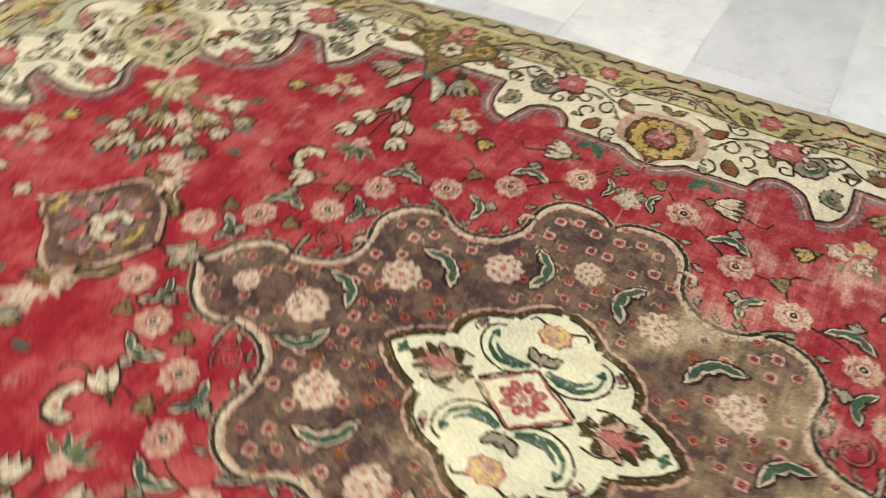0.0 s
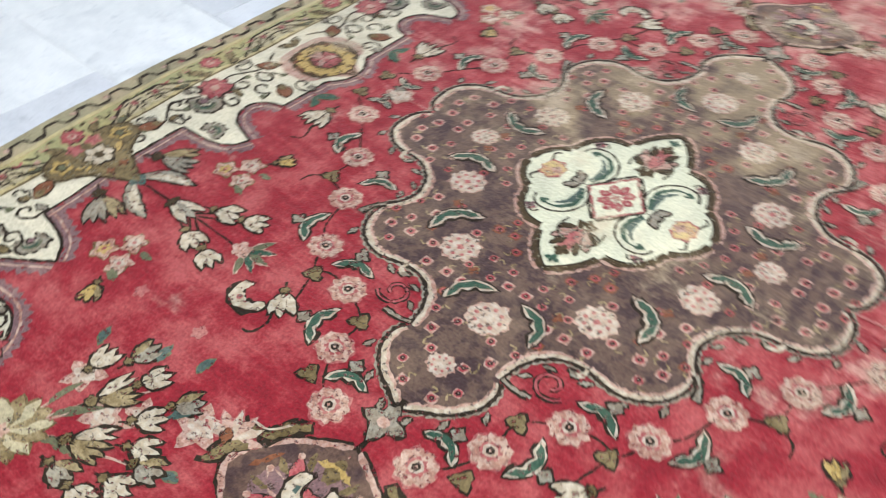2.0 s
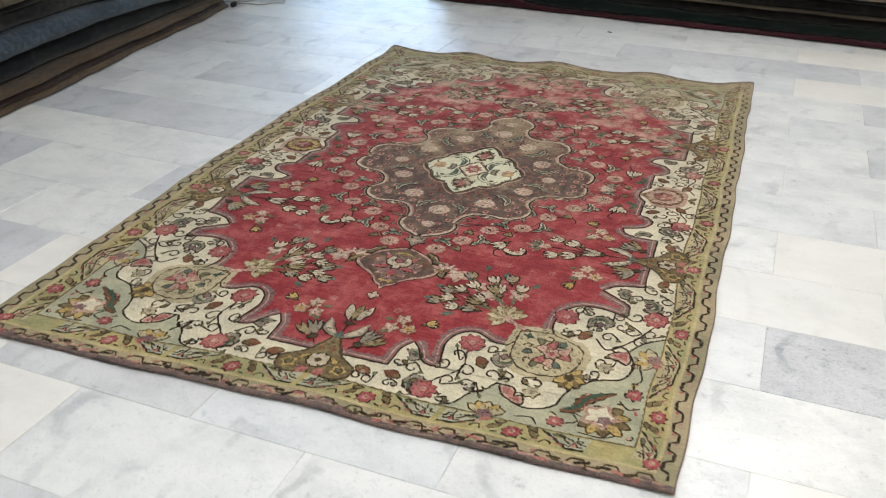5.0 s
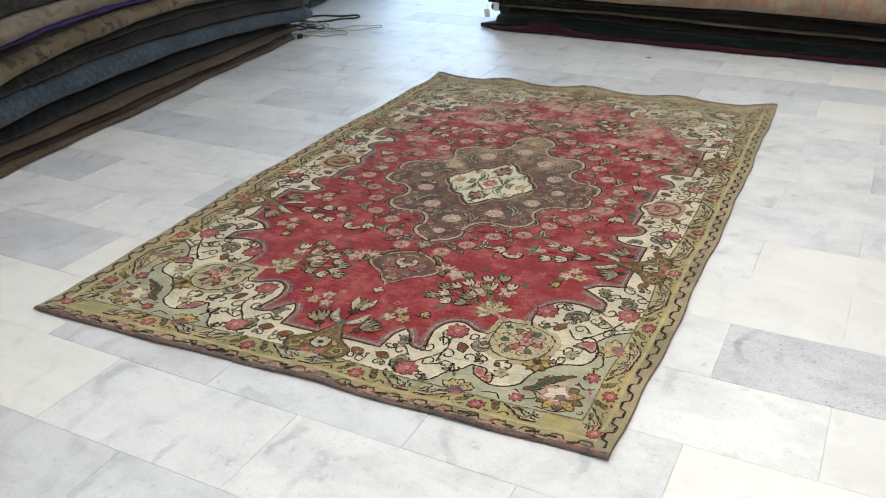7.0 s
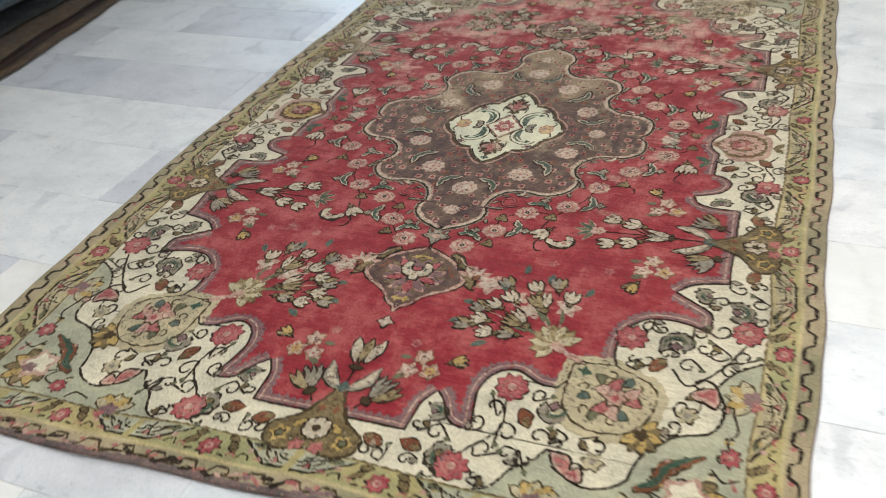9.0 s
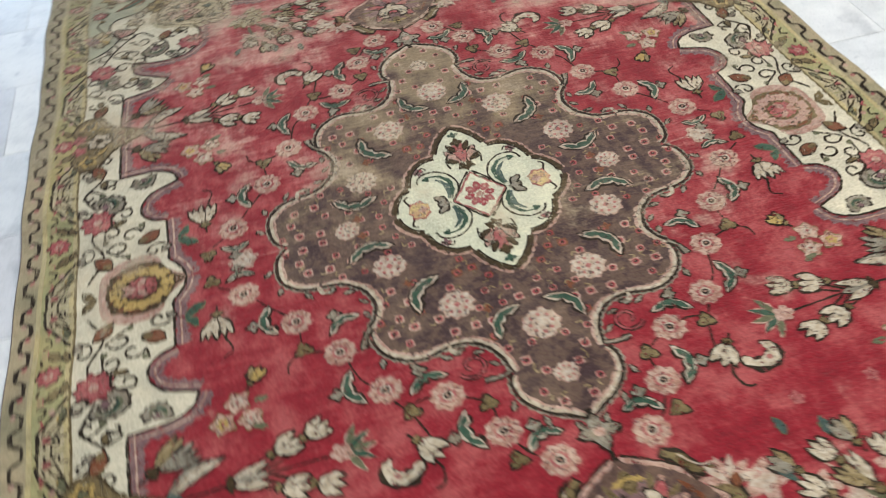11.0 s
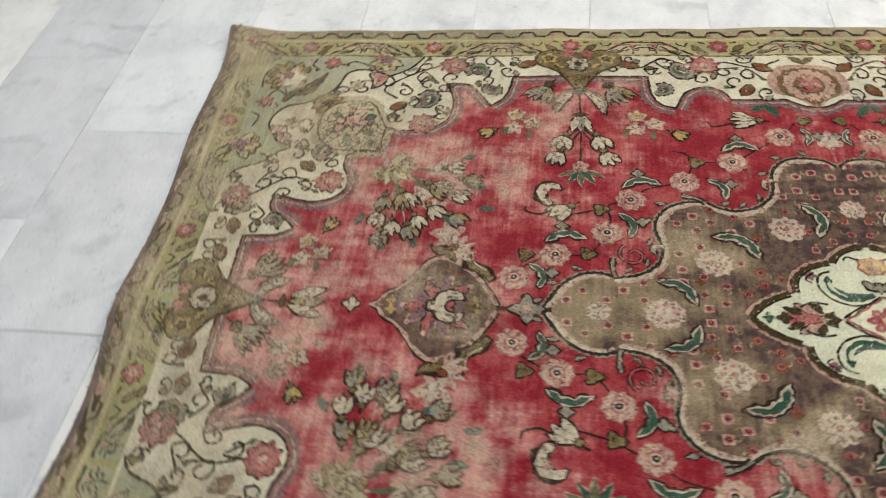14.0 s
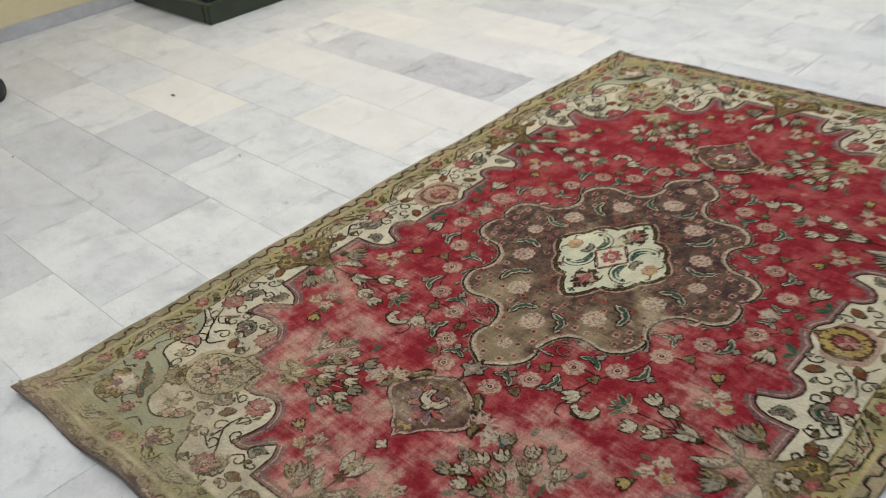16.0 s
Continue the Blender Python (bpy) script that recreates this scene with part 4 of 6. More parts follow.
def white_bloom(c, r, on_u=False, on_v=False):
    """Round pale bloom of the brown medallion, ringed with pink spots."""
    m = Motif()
    m.disc("blush", 4, c, r * 1.05, 10, 0.08)
    m.disc("white", 5, c, r * 0.97, 10, 0.09)
    for i in range(8):
        q = 2 * math.pi * i / 8
        m.disc("pink", 6, (c[0] + 0.62 * r * math.cos(q), c[1] + 0.62 * r * math.sin(q)), r * 0.13, n=5)
    m.disc("pink", 6, c, r * 0.2, 4, 0.2, n=8)
    m.build("bloom", on_u, on_v, "pale round bloom with pink spots")


def rosette(c, r=0.034):
    m = Motif()
    m.disc("dark", 4, c, r * 1.06, 9, 0.13)
    m.disc("rose", 5, c, r * 0.98, 9, 0.13)
    m.disc("pink", 6, c, r * 0.68, 8, 0.14)
    m.disc("rose", 7, c, r * 0.42, 7, 0.1)
    m.disc("blush", 8, c, r * 0.28, 6, 0.1)
    m.build("large_rosette", label="pink and red rosette on cream")


def bud(c, turn, size=0.03, tone="ash", base="olive"):
    """A three-petalled tulip bud with dark contours, opening towards turn."""
    m = Motif()
    size *= 1.22
    ct, st = math.cos(turn), math.sin(turn)
    T = lambda x, y: (c[0] + size * (x * ct - y * st), c[1] + size * (x * st + y * ct))
    petals = (-0.8, 0.8, -0.42, 0.42, 0.0) if size > 0.033 else (-0.62, 0.62, 0.0)
    for k, y in enumerate(petals):
        fillc = {"white": "bone"}.get(tone, tone) if k % 2 == 0 else ("straw" if tone in ("ash", "gold") else "bone")
        m.leaf(fillc, 5 + 0.4 * k, T(-0.6, y * 0.22), T(0.95 - 0.25 * abs(y), y), size * (0.145 if len(petals) > 3 else 0.25), size * 0.06 * (1 if y > 0 else -1), "dark", 0.0042)
    m.line("dark", 4, [T(-1.5, 0.0), T(-0.7, 0)], 0.004, smooth=False)
    m.leaf(base, 8, T(-0.85, -0.30), T(-0.85, 0.30), size * 0.20, 0, "dark", 0.0025)
    m.build_petals("tulip_bud", len(petals))


def tendril(pts, colour="dark", width=0.0048, name="tendril", layer=4):
    m = Motif()
    m.line(colour, layer, pts, width, taper=False)
    m.build(name)


def spiral(c, r, start, turns, sense=1, n=14):
    return [(c[0] + r * (1 - 0.72 * i / n) * math.cos(start + sense * turns * 2 * math.pi * i / n), c[1] + r * (1 - 0.72 * i / n) * math.sin(start + sense * turns * 2 * math.pi * i / n)) for i in range(n + 1)]


# cream ground: rosettes, scrolls, tulips
for c in ((0.802, 0.232), (0.800, 0.842), (0.560, 0.905), (0.350, 1.112), (0.300, 1.335)):
    rosette(c)
SCROLLS = [((0.706, 0.335), 0.022, 2.2), ((0.775, 0.275), 0.034, 0.4), ((0.700, 0.735), 0.022, 0.6), ((0.775, 0.790), 0.032, 4.0),
           ((0.665, 0.905), 0.036, 2.4), ((0.445, 1.145), 0.036, 5.2), ((0.222, 1.225), 0.020, 3.6), ((0.275, 1.315), 0.034, 1.0)]
for c, r, a in SCROLLS:
    m = Motif()
    m.line("dark", 3, spiral(c, r * 1.04, a, 0.80), 0.024)
    m.line("ash", 4, spiral(c, r * 1.04, a, 0.78), 0.0165)
    m.line("leaf", 5, spiral(c, r * 0.98, a + 0.3, 0.55), 0.0075, taper=True)
    m.line("green", 6, spiral(c, r * 0.92, a + 0.8, 0.30), 0.0065, taper=True)
    m.disc("dark", 4, (c[0] + 0.3 * r * math.cos(a), c[1] + 0.3 * r * math.sin(a)), r * 0.36, 4, 0.2)
    m.disc("mauve", 5, (c[0] + 0.3 * r * math.cos(a), c[1] + 0.3 * r * math.sin(a)), r * 0.26, 4, 0.2)
    m.build("scroll", label="grey scroll with a dark contour")
for c, a in (((0.700, 0.145), 2.6), ((0.800, 0.405), 1.2), ((0.800, 0.655), -1.2), ((0.630, 0.975), 2.2), ((0.400, 1.180), 4.2), ((0.205, 1.315), 3.4), ((0.125, 1.322), 0.4), ((0.790, 0.095), 0.9)):
    m = Motif()
    m.leaf("rust", 5, (c[0] - 0.024 * math.cos(a), c[1] - 0.024 * math.sin(a)), (c[0] + 0.026 * math.cos(a), c[1] + 0.026 * math.sin(a)), 0.014, 0.002, "dark", 0.003)
    m.leaf("olive", 7, (c[0] - 0.024 * math.cos(a), c[1] - 0.024 * math.sin(a)), (c[0], c[1]), 0.008)
    m.build("tulip", label="rust brown tulip")
for c, r, a, s in (((0.76, 0.130), 0.020, 0, 1), ((0.735, 0.165), 0.020, 3, -1), ((0.775, 0.185), 0.018, 1, 1), ((0.815, 0.325), 0.016, 2, -1), ((0.785, 0.445), 0.014, 1, 1),
                   ((0.815, 0.745), 0.018, 0, 1), ((0.745, 0.845), 0.020, 2, -1), ((0.700, 0.865), 0.018, 4, 1), ((0.605, 0.965), 0.018, 3, -1), ((0.745, 0.915), 0.022, 0, 1),
                   ((0.690, 0.965), 0.018, 5, -1), ((0.590, 0.865), 0.015, 5, -1), ((0.415, 1.115), 0.016, 2, 1), ((0.330, 1.170), 0.020, 1, -1), ((0.375, 1.225), 0.022, 4, 1),
                   ((0.440, 1.215), 0.018, 0, -1), ((0.345, 1.275), 0.020, 2, 1), ((0.240, 1.270), 0.018, 5, -1), ((0.150, 1.350), 0.016, 1, 1), ((0.265, 1.362), 0.014, 3, -1), ((0.80, 0.915), 0.018, 2, 1), ((0.43, 1.275), 0.020, 4, -1)):
    m = Motif()
    m.line("dark", 5, [(c[0] - s * r * 2.1 * math.cos(a + 1), c[1] - r * 2.1 * math.sin(a + 1))] + spiral(c, r * 1.15, a, 0.85, s), 0.0048)
    m.disc("leaf", 5, (c[0] - s * r * 1.6 * math.cos(a + 1), c[1] - r * 1.6 * math.sin(a + 1)), 0.007, n=6)
    m.build("tendril")
tendril([(0.82, 0.05), (0.790, 0.115), (0.815, 0.18), (0.795, 0.23)])
tendril([(0.80, 0.27), (0.825, 0.33), (0.79, 0.38), (0.80, 0.44)])
tendril([(0.80, 0.88), (0.760, 0.955), (0.70, 1.02), (0.66, 0.98)])
tendril([(0.35, 1.15), (0.36, 1.22), (0.31, 1.29), (0.305, 1.33)])

for c, r, a, s in (((0.690, 0.100), 0.015, 1, 1), ((0.825, 0.140), 0.014, 3, 1), ((0.745, 0.240), 0.018, 2, -1), ((0.820, 0.265), 0.012, 5, 1), ((0.770, 0.340), 0.015, 0, -1), ((0.825, 0.405), 0.012, 2, 1),
                   ((0.825, 0.690), 0.012, 4, -1), ((0.775, 0.705), 0.016, 2, 1), ((0.735, 0.755), 0.015, 5, -1), ((0.825, 0.800), 0.012, 1, 1), ((0.620, 0.865), 0.014, 2, 1), ((0.575, 0.965), 0.016, 0, -1), ((0.640, 0.940), 0.012, 4, 1),
                   ((0.715, 0.905), 0.016, 1, -1), ((0.775, 0.965), 0.014, 3, 1), ((0.725, 1.015), 0.018, 5, 1), ((0.700, 1.080), 0.020, 2, -1), ((0.690, 1.130), 0.014, 0, 1), ((0.560, 1.215), 0.018, 4, -1), ((0.525, 1.270), 0.018, 1, 1), ((0.480, 1.225), 0.016, 3, -1),
                   ((0.310, 1.215), 0.014, 0, 1), ((0.330, 1.120), 0.010, 2, -1), ((0.390, 1.270), 0.016, 5, 1), ((0.255, 1.335), 0.014, 2, -1), ((0.205, 1.350), 0.012, 4, 1), ((0.195, 1.260), 0.012, 1, -1), ((0.120, 1.350), 0.013, 3, 1), ((0.350, 1.340), 0.014, 0, -1)):
    m = Motif()
    m.line("dark", 5, [(c[0] + s * r * 2.4 * math.cos(a + 2), c[1] + r * 2.4 * math.sin(a + 2)), (c[0] + s * r * 1.5 * math.cos(a + 1), c[1] + r * 1.5 * math.sin(a + 1))] + spiral(c, r, a, 0.75, -s), 0.0048)
    m.leaf("ash" if s > 0 else "olive", 5, (c[0] + s * r * 2.2 * math.cos(a + 2), c[1] + r * 2.2 * math.sin(a + 2)), (c[0] + s * r * 1.2 * math.cos(a + 2.7), c[1] + r * 1.2 * math.sin(a + 2.7)), 0.006, 0.002, "dark", 0.003)
    m.build("tendril")

# corner heart medallion and the grey-green corner
HEART = spline([(0.452, 1.008), (0.500, 0.998), (0.545, 0.996), (0.598, 1.016), (0.640, 1.043), (0.650, 1.085), (0.640, 1.136), (0.602, 1.172), (0.550, 1.183), (0.500, 1.172), (0.462, 1.134), (0.454, 1.098), (0.452, 1.050), (0.452, 1.008)], step=0.008)
cx, cy = 0.552, 1.088
m = Motif()
m.fill("sand", 4, [(cx + (x - cx) * 1.17, cy + (y - cy) * 1.17) for x, y in HEART[:-1]], 0.004)
m.fill("umber", 5, [(cx + (x - cx) * 0.98, cy + (y - cy) * 0.98) for x, y in HEART[:-1]])
m.fill("sand", 6, [(cx + (x - cx) * 0.938, cy + (y - cy) * 0.938) for x, y in HEART[:-1]])
m.build("corner_medallion", label="cream heart-shaped corner medallion with leaves")
m = Motif()
for q, (a, far, tone) in enumerate(((0.25, 0.058, "pink"), (1.35, 0.060, "blush"), (2.4, 0.060, "pink"), (3.5, 0.052, "blush"), (4.75, 0.054, "pink"), (5.6, 0.056, "blush"))):
    e = (cx + 0.012 + far * math.cos(a), cy + far * math.sin(a))
    m.leaf(tone, 8 + 0.2 * q, (cx + 0.012 + 0.008 * math.cos(a), cy + 0.008 * math.sin(a)), e, 0.013, 0.009 * (1 if q % 2 else -1), "umber", 0.0035)
m.disc("umber", 10, (cx + 0.012, cy), 0.024, 6, 0.2)
m.disc("blush", 10.5, (cx + 0.012, cy), 0.020, 6, 0.2)
m.disc("rose", 11, (cx + 0.012, cy), 0.009, 5, 0.2)
m.build_petals("pomegranate_flower", 6, label="pink flower with curling petals")
for q, (a, far) in enumerate(((0.8, 0.070), (1.9, 0.072), (2.95, 0.066), (4.1, 0.070), (5.2, 0.070))):
    e = (cx + far * math.cos(a), cy + far * math.sin(a))
    m = Motif()
    m.leaf("leaf" if q % 2 else "teal", 8, (cx + 0.040 * math.cos(a), cy + 0.040 * math.sin(a)), e, 0.010, 0.006, "umber", 0.003)
    m.line("umber", 9, spiral((cx + 0.058 * math.cos(a + 0.5), cy + 0.058 * math.sin(a + 0.5)), 0.014, a, 0.7), 0.0042)
    m.build("leaf")
m = Motif()
m.leaf("green", 8, (0.468, 1.024), (0.502, 1.034), 0.006)
m.leaf("green", 8, (0.484, 1.012), (0.486, 1.048), 0.005)
m.build("green_sprig")
# pink-tipped leaves, small florets and the gold calyx along the dark outline
for a, b, bend in (((0.706, 1.045), (0.752, 1.018), 0.010), ((0.762, 1.070), (0.752, 1.018), -0.008), ((0.474, 1.246), (0.512, 1.292), -0.010), ((0.545, 1.300), (0.512, 1.288), 0.008)):
    m = Motif()
    m.leaf("blush", 5, a, b, 0.016, bend, "dark", 0.0045)
    m.leaf("pink", 7, (a[0] + 0.2 * (b[0] - a[0]), a[1] + 0.2 * (b[1] - a[1])), b, 0.008, bend)
    m.build("pink_leaf", label="pink leaf with a dark contour")
for c in ((0.712, 1.098), (0.556, 1.248)):
    m = Motif()
    m.disc("umber", 4, c, 0.021, 6, 0.22)
    m.disc("sand", 5, c, 0.018, 6, 0.24)
    m.disc("ash", 6, c, 0.008, 5, 0.2)
    m.build("small_flower")
m = Motif()
for q in range(7):
    a = radians(45 + (q - 3) * 34)
    m.leaf("olive" if q % 2 else "gold", 5, (0.634, 1.166), (0.634 + 0.044 * math.cos(a), 1.166 + 0.044 * math.sin(a)), 0.011, 0, "umber", 0.004)
m.disc("umber", 8, (0.634, 1.166), 0.014, 5, 0.2)
m.build_petals("olive_calyx", 7, label="gold-brown calyx with dark contours")
m = Motif()
for q in range(7):
    a = radians(45 + (q - 3) * 30)
    far = 0.082 - 0.006 * abs(q - 3)
    m.leaf("gold" if q % 2 else "olive", 5, (0.742 + 0.022 * math.cos(a), 1.292 + 0.022 * math.sin(a)), (0.742 + far * math.cos(a), 1.292 + far * math.sin(a)), 0.0125, 0, "umber", 0.0055)
m.disc("blush", 7, (0.738, 1.288), 0.043, 5, 0.22)
m.disc("cream", 8, (0.736, 1.286), 0.030, 5, 0.25)
m.disc("mauve", 9, (0.752, 1.302), 0.017, 5, 0.2)
m.build_petals("corner_lotus", 7, label="large gold and pink lotus")
m = Motif()
m.line("umber", 4, [(0.640, 1.292), (0.676, 1.272), (0.688, 1.238), (0.720, 1.216), (0.764, 1.190)], 0.034, taper=True)
m.line("rust", 4.6, [(0.644, 1.290), (0.678, 1.270), (0.690, 1.236), (0.722, 1.214), (0.760, 1.192)], 0.025, taper=True)
m.line("green", 5.4, [(0.650, 1.284), (0.680, 1.262), (0.694, 1.230), (0.724, 1.208), (0.755, 1.190)], 0.014, taper=True)
m.build("acanthus_leaf")
for c in ((0.808, 1.183), (0.640, 1.340)):
    m = Motif()
    m.disc("dark", 4, c, 0.0215, 8, 0.2)
    m.disc("rose", 5, c, 0.019, 8, 0.2)
    m.disc("blush", 6, c, 0.007, n=7)
    m.build("small_rosette")
for c, a in (((0.828, 1.030), 0.0), ((0.470, 1.374), 1.57)):
    m = Motif()
    for q in range(5):
        b = a + (q - 2) * 0.52
        m.leaf("gold" if q % 2 else "sand", 4, c, (c[0] - 0.054 * math.cos(b), c[1] - 0.054 * math.sin(b)), 0.0125, 0, "umber", 0.0045)
    m.disc("mauve", 6, c, 0.020, 5, 0.2)
    m.disc("pink", 6, (c[0] + 0.012, c[1] + 0.020), 0.012, 3, 0.3)
    m.build_petals("fan_palmette", 5)
for pts in ([(0.80, 1.08), (0.815, 1.12), (0.80, 1.15), (0.82, 1.20)], [(0.66, 1.34), (0.69, 1.32), (0.67, 1.29), (0.70, 1.30)], [(0.54, 1.355), (0.58, 1.345), (0.60, 1.37)], [(0.775, 1.215), (0.80, 1.24), (0.83, 1.23)], [(0.70, 1.365), (0.76, 1.37), (0.80, 1.34)]):
    tendril(pts, "dark", 0.0045)
for pts in ([(0.81, 1.23), (0.825, 1.255)], [(0.71, 1.325), (0.75, 1.327)], [(0.78, 1.345), (0.805, 1.345)]):
    tendril(pts, "pink", 0.007)

# brown medallion
def all_round(quarter):
    q = list(quarter)
    return q + [(x, -y) for x, y in q[-2::-1]] + [(-x, -y) for x, y in q[1:]] + [(-x, y) for x, y in q[-2:0:-1]]


BROWN = [[(0.0, 0.619), (0.031, 0.600), (0.063, 0.580), (0.092, 0.543), (0.097, 0.505), (0.086, 0.481)],
         [(0.086, 0.481), (0.089, 0.455), (0.102, 0.418), (0.134, 0.388), (0.176, 0.380)],
         [(0.176, 0.380), (0.220, 0.390), (0.257, 0.383), (0.290, 0.357), (0.306, 0.318), (0.305, 0.284)],
         [(0.305, 0.284), (0.288, 0.258), (0.281, 0.222), (0.297, 0.178), (0.335, 0.146), (0.380, 0.140)],
         [(0.380, 0.140), (0.415, 0.130), (0.442, 0.105), (0.452, 0.070), (0.445, 0.028), (0.422, 0.0)]]
outline = []
for seg in BROWN:
    outline += [tuple(q) for q in spline(seg)[:-1]]
outline.append((0.422, 0.0))
m = Motif()
m.fill("brown", 2, all_round(outline), 0.0006)
medallion = m.make("medallion", label="brown lobed centre medallion, worn tan at one end")


def beside(seg, off, step=3):
    pts = spline(seg)
    out = []
    for i in range(0, len(pts), step):
        d = pts[min(len(pts) - 1, i + 1)] - pts[max(0, i - 1)]
        d = d / (np.linalg.norm(d) + 1e-9)
        out.append(pts[i] + np.array((d[1], -d[0])) * off * -1)
    return out


m = Motif()
for i, seg in enumerate(BROWN):
    m.line("blush", 3, beside(seg, -0.0070, 2), 0.015, taper=True, comb=0.006)
    m.line("bone", 3.4, beside(seg, -0.0045, 2), 0.0095, taper=True, comb=0.003)
    m.line("dark", 4, beside(seg, 0.0016, 2), 0.0052, comb=0.0026)
    m.line("ash", 3, beside(seg, 0.0058), 0.0040, comb=0.003)
    pts = beside(seg, 0.0125, 4)
    for j in range(1, len(pts) - 1, 2):
        d = pts[j + 1] - pts[j - 1]
        d = d / np.linalg.norm(d)
        nrm = np.array((-d[1], d[0]))
        m.leaf("ash", 4, tuple(pts[j]), tuple(pts[j] + nrm * 0.015 + d * 0.017 * (1 if i % 2 else -1)), 0.0042, 0, "dark", 0.0028)
m.line("bone", 5, [(0.176, 0.380), (0.176, 0.396), (0.164, 0.402)], 0.008)
m.line("bone", 5, [(0.380, 0.140), (0.376, 0.158), (0.362, 0.160)], 0.008)
for p in ([(0.088, 0.478), (0.112, 0.482), (0.140, 0.480)], [(0.304, 0.284), (0.318, 0.300), (0.325, 0.330)]):
    m.line("dark", 5, p, 0.0125)
    m.line("ash", 6, p, 0.0062)
m.build("medallion_outline")

# ivory heart of the medallion
INNER = [[(0.0, 0.240), (0.024, 0.220), (0.045, 0.192), (0.064, 0.150)], [(0.064, 0.150), (0.095, 0.146), (0.124, 0.122), (0.138, 0.090), (0.143, 0.070)], [(0.143, 0.070), (0.166, 0.055), (0.183, 0.026), (0.187, 0.0)]]
inner = []
for seg in INNER:
    inner += [tuple(q) for q in spline(seg)[:-1]]
inner.append((0.187, 0.0))
m = Motif()
m.fill("ivory", 4, all_round(inner), 0.0006)
center_panel = m.make("center_panel", label="ivory pointed centre panel")
Motif.under = center_panel
for seg in INNER:
    m = Motif()
    m.line("blush", 3, beside(seg, 0.008), 0.010, comb=0.002)
    m.line("umber", 5, beside(seg, 0.001), 0.0125, comb=0.0022)
    m.line("dark", 6, beside(seg, -0.005), 0.0028, comb=0.001)
    m.build("panel_outline")
m = Motif()
for k, colour in enumerate(("umber", "pink", "ivory")):
    w, h = 0.062 - 0.0026 * k - (0.003 if k == 2 else 0), 0.080 - 0.0034 * k - (0.004 if k == 2 else 0)
    m.fill(colour, 5 + 0.6 * k, [(0.0, h), (w, 0.0), (0.0, -h), (-w, 0.0)])
m.make("center_diamond")
m = Motif()
for q in range(8):
    a = 2 * math.pi * q / 8
    m.leaf("pink" if q % 2 else "rose", 7, (0.010 * math.cos(a), 0.010 * math.sin(a)), (0.034 * math.cos(a), 0.042 * math.sin(a)), 0.0095)
    m.disc("blush", 9, (0.023 * math.cos(a), 0.028 * math.sin(a)), 0.004, n=5)
m.disc("blush", 9, (0, 0), 0.009, 5, 0.2)
m.make("center_flower", label="small red flower")
m = Motif()
m.line("dark", 6, [(0.060, 0.004), (0.040, 0.030), (0.036, 0.060), (0.052, 0.092), (0.082, 0.108), (0.112, 0.100), (0.120, 0.080)], 0.0042)
m.line("green", 6, [(0.062, 0.012), (0.050, 0.038), (0.052, 0.066), (0.070, 0.088), (0.096, 0.092)], 0.010, taper=True)
m.line("teal", 5, [(0.066, 0.014), (0.058, 0.040), (0.064, 0.064), (0.080, 0.080)], 0.013, taper=True)
m.disc("green", 7, (0.098, 0.088), 0.008, 3, 0.3)
m.disc("mauve", 6, (0.108, 0.116), 0.010, 4, 0.3)
m.disc("pink", 7, (0.102, 0.120), 0.004, n=5)
m.line("dark", 6, [(0.118, 0.110), (0.098, 0.128), (0.090, 0.118)], 0.004)
m.line("dark", 6, [(0.152, 0.020), (0.160, 0.042), (0.150, 0.050)], 0.004)
m.line("dark", 7, [(0.004, 0.078), (0.020, 0.060), (0.040, 0.032)], 0.004)
m.build("leaf_scroll", label="green leaf scroll with a dark contour")
m = Motif()
m.leaf("ash", 7, (0.074, 0.0), (0.098, 0.026), 0.0075, 0.004, "dark", 0.003)
m.leaf("ash", 7, (0.066, 0.0), (0.094, 0.004), 0.004, 0.0, "dark", 0.003)
m.build("calyx", on_v=True)
m = Motif()
m.disc("pink", 7, (0.136, 0.0), 0.0285, 7, 0.13, squash=0.85)
m.disc("lemon", 8, (0.136, 0.0), 0.024, 7, 0.12, squash=0.85)
m.disc("blush", 9, (0.128, 0.0), 0.010, 4, 0.2)
for s in (1, -1):
    m.make("yellow_flower", ((s, 1),), "pale yellow flower")
m = Motif()
m.fill("umber", 7, [(0, 0.080), (0.010, 0.092), (0.022, 0.092), (0.014, 0.104), (0.016, 0.118), (0.0, 0.112)])
m.leaf("pink", 6, (0.0, 0.112), (0.010, 0.178), 0.012, 0.004, "blush", 0.004)
m.leaf("blush", 6, (0.010, 0.112), (0.034, 0.160), 0.009, 0.0, "dark", 0.003)
m.leaf("umber", 8, (0.014, 0.112), (0.040, 0.132), 0.006, 0, "dark", 0.002)
m.leaf("umber", 8, (0.010, 0.150), (0.026, 0.182), 0.006, 0, "dark", 0.002)
m.line("dark", 7, [(0.036, 0.100), (0.040, 0.128), (0.028, 0.150)], 0.004)
m.disc("umber", 8, (0.0, 0.182), 0.012, 4, 0.3)
m.leaf("green", 8, (0.0, 0.196), (0.0, 0.222), 0.005)
m.leaf("green", 8, (0.0, 0.205), (0.014, 0.214), 0.004)
m.build("pink_palmette", on_u=True, label="pink and umber palmette")

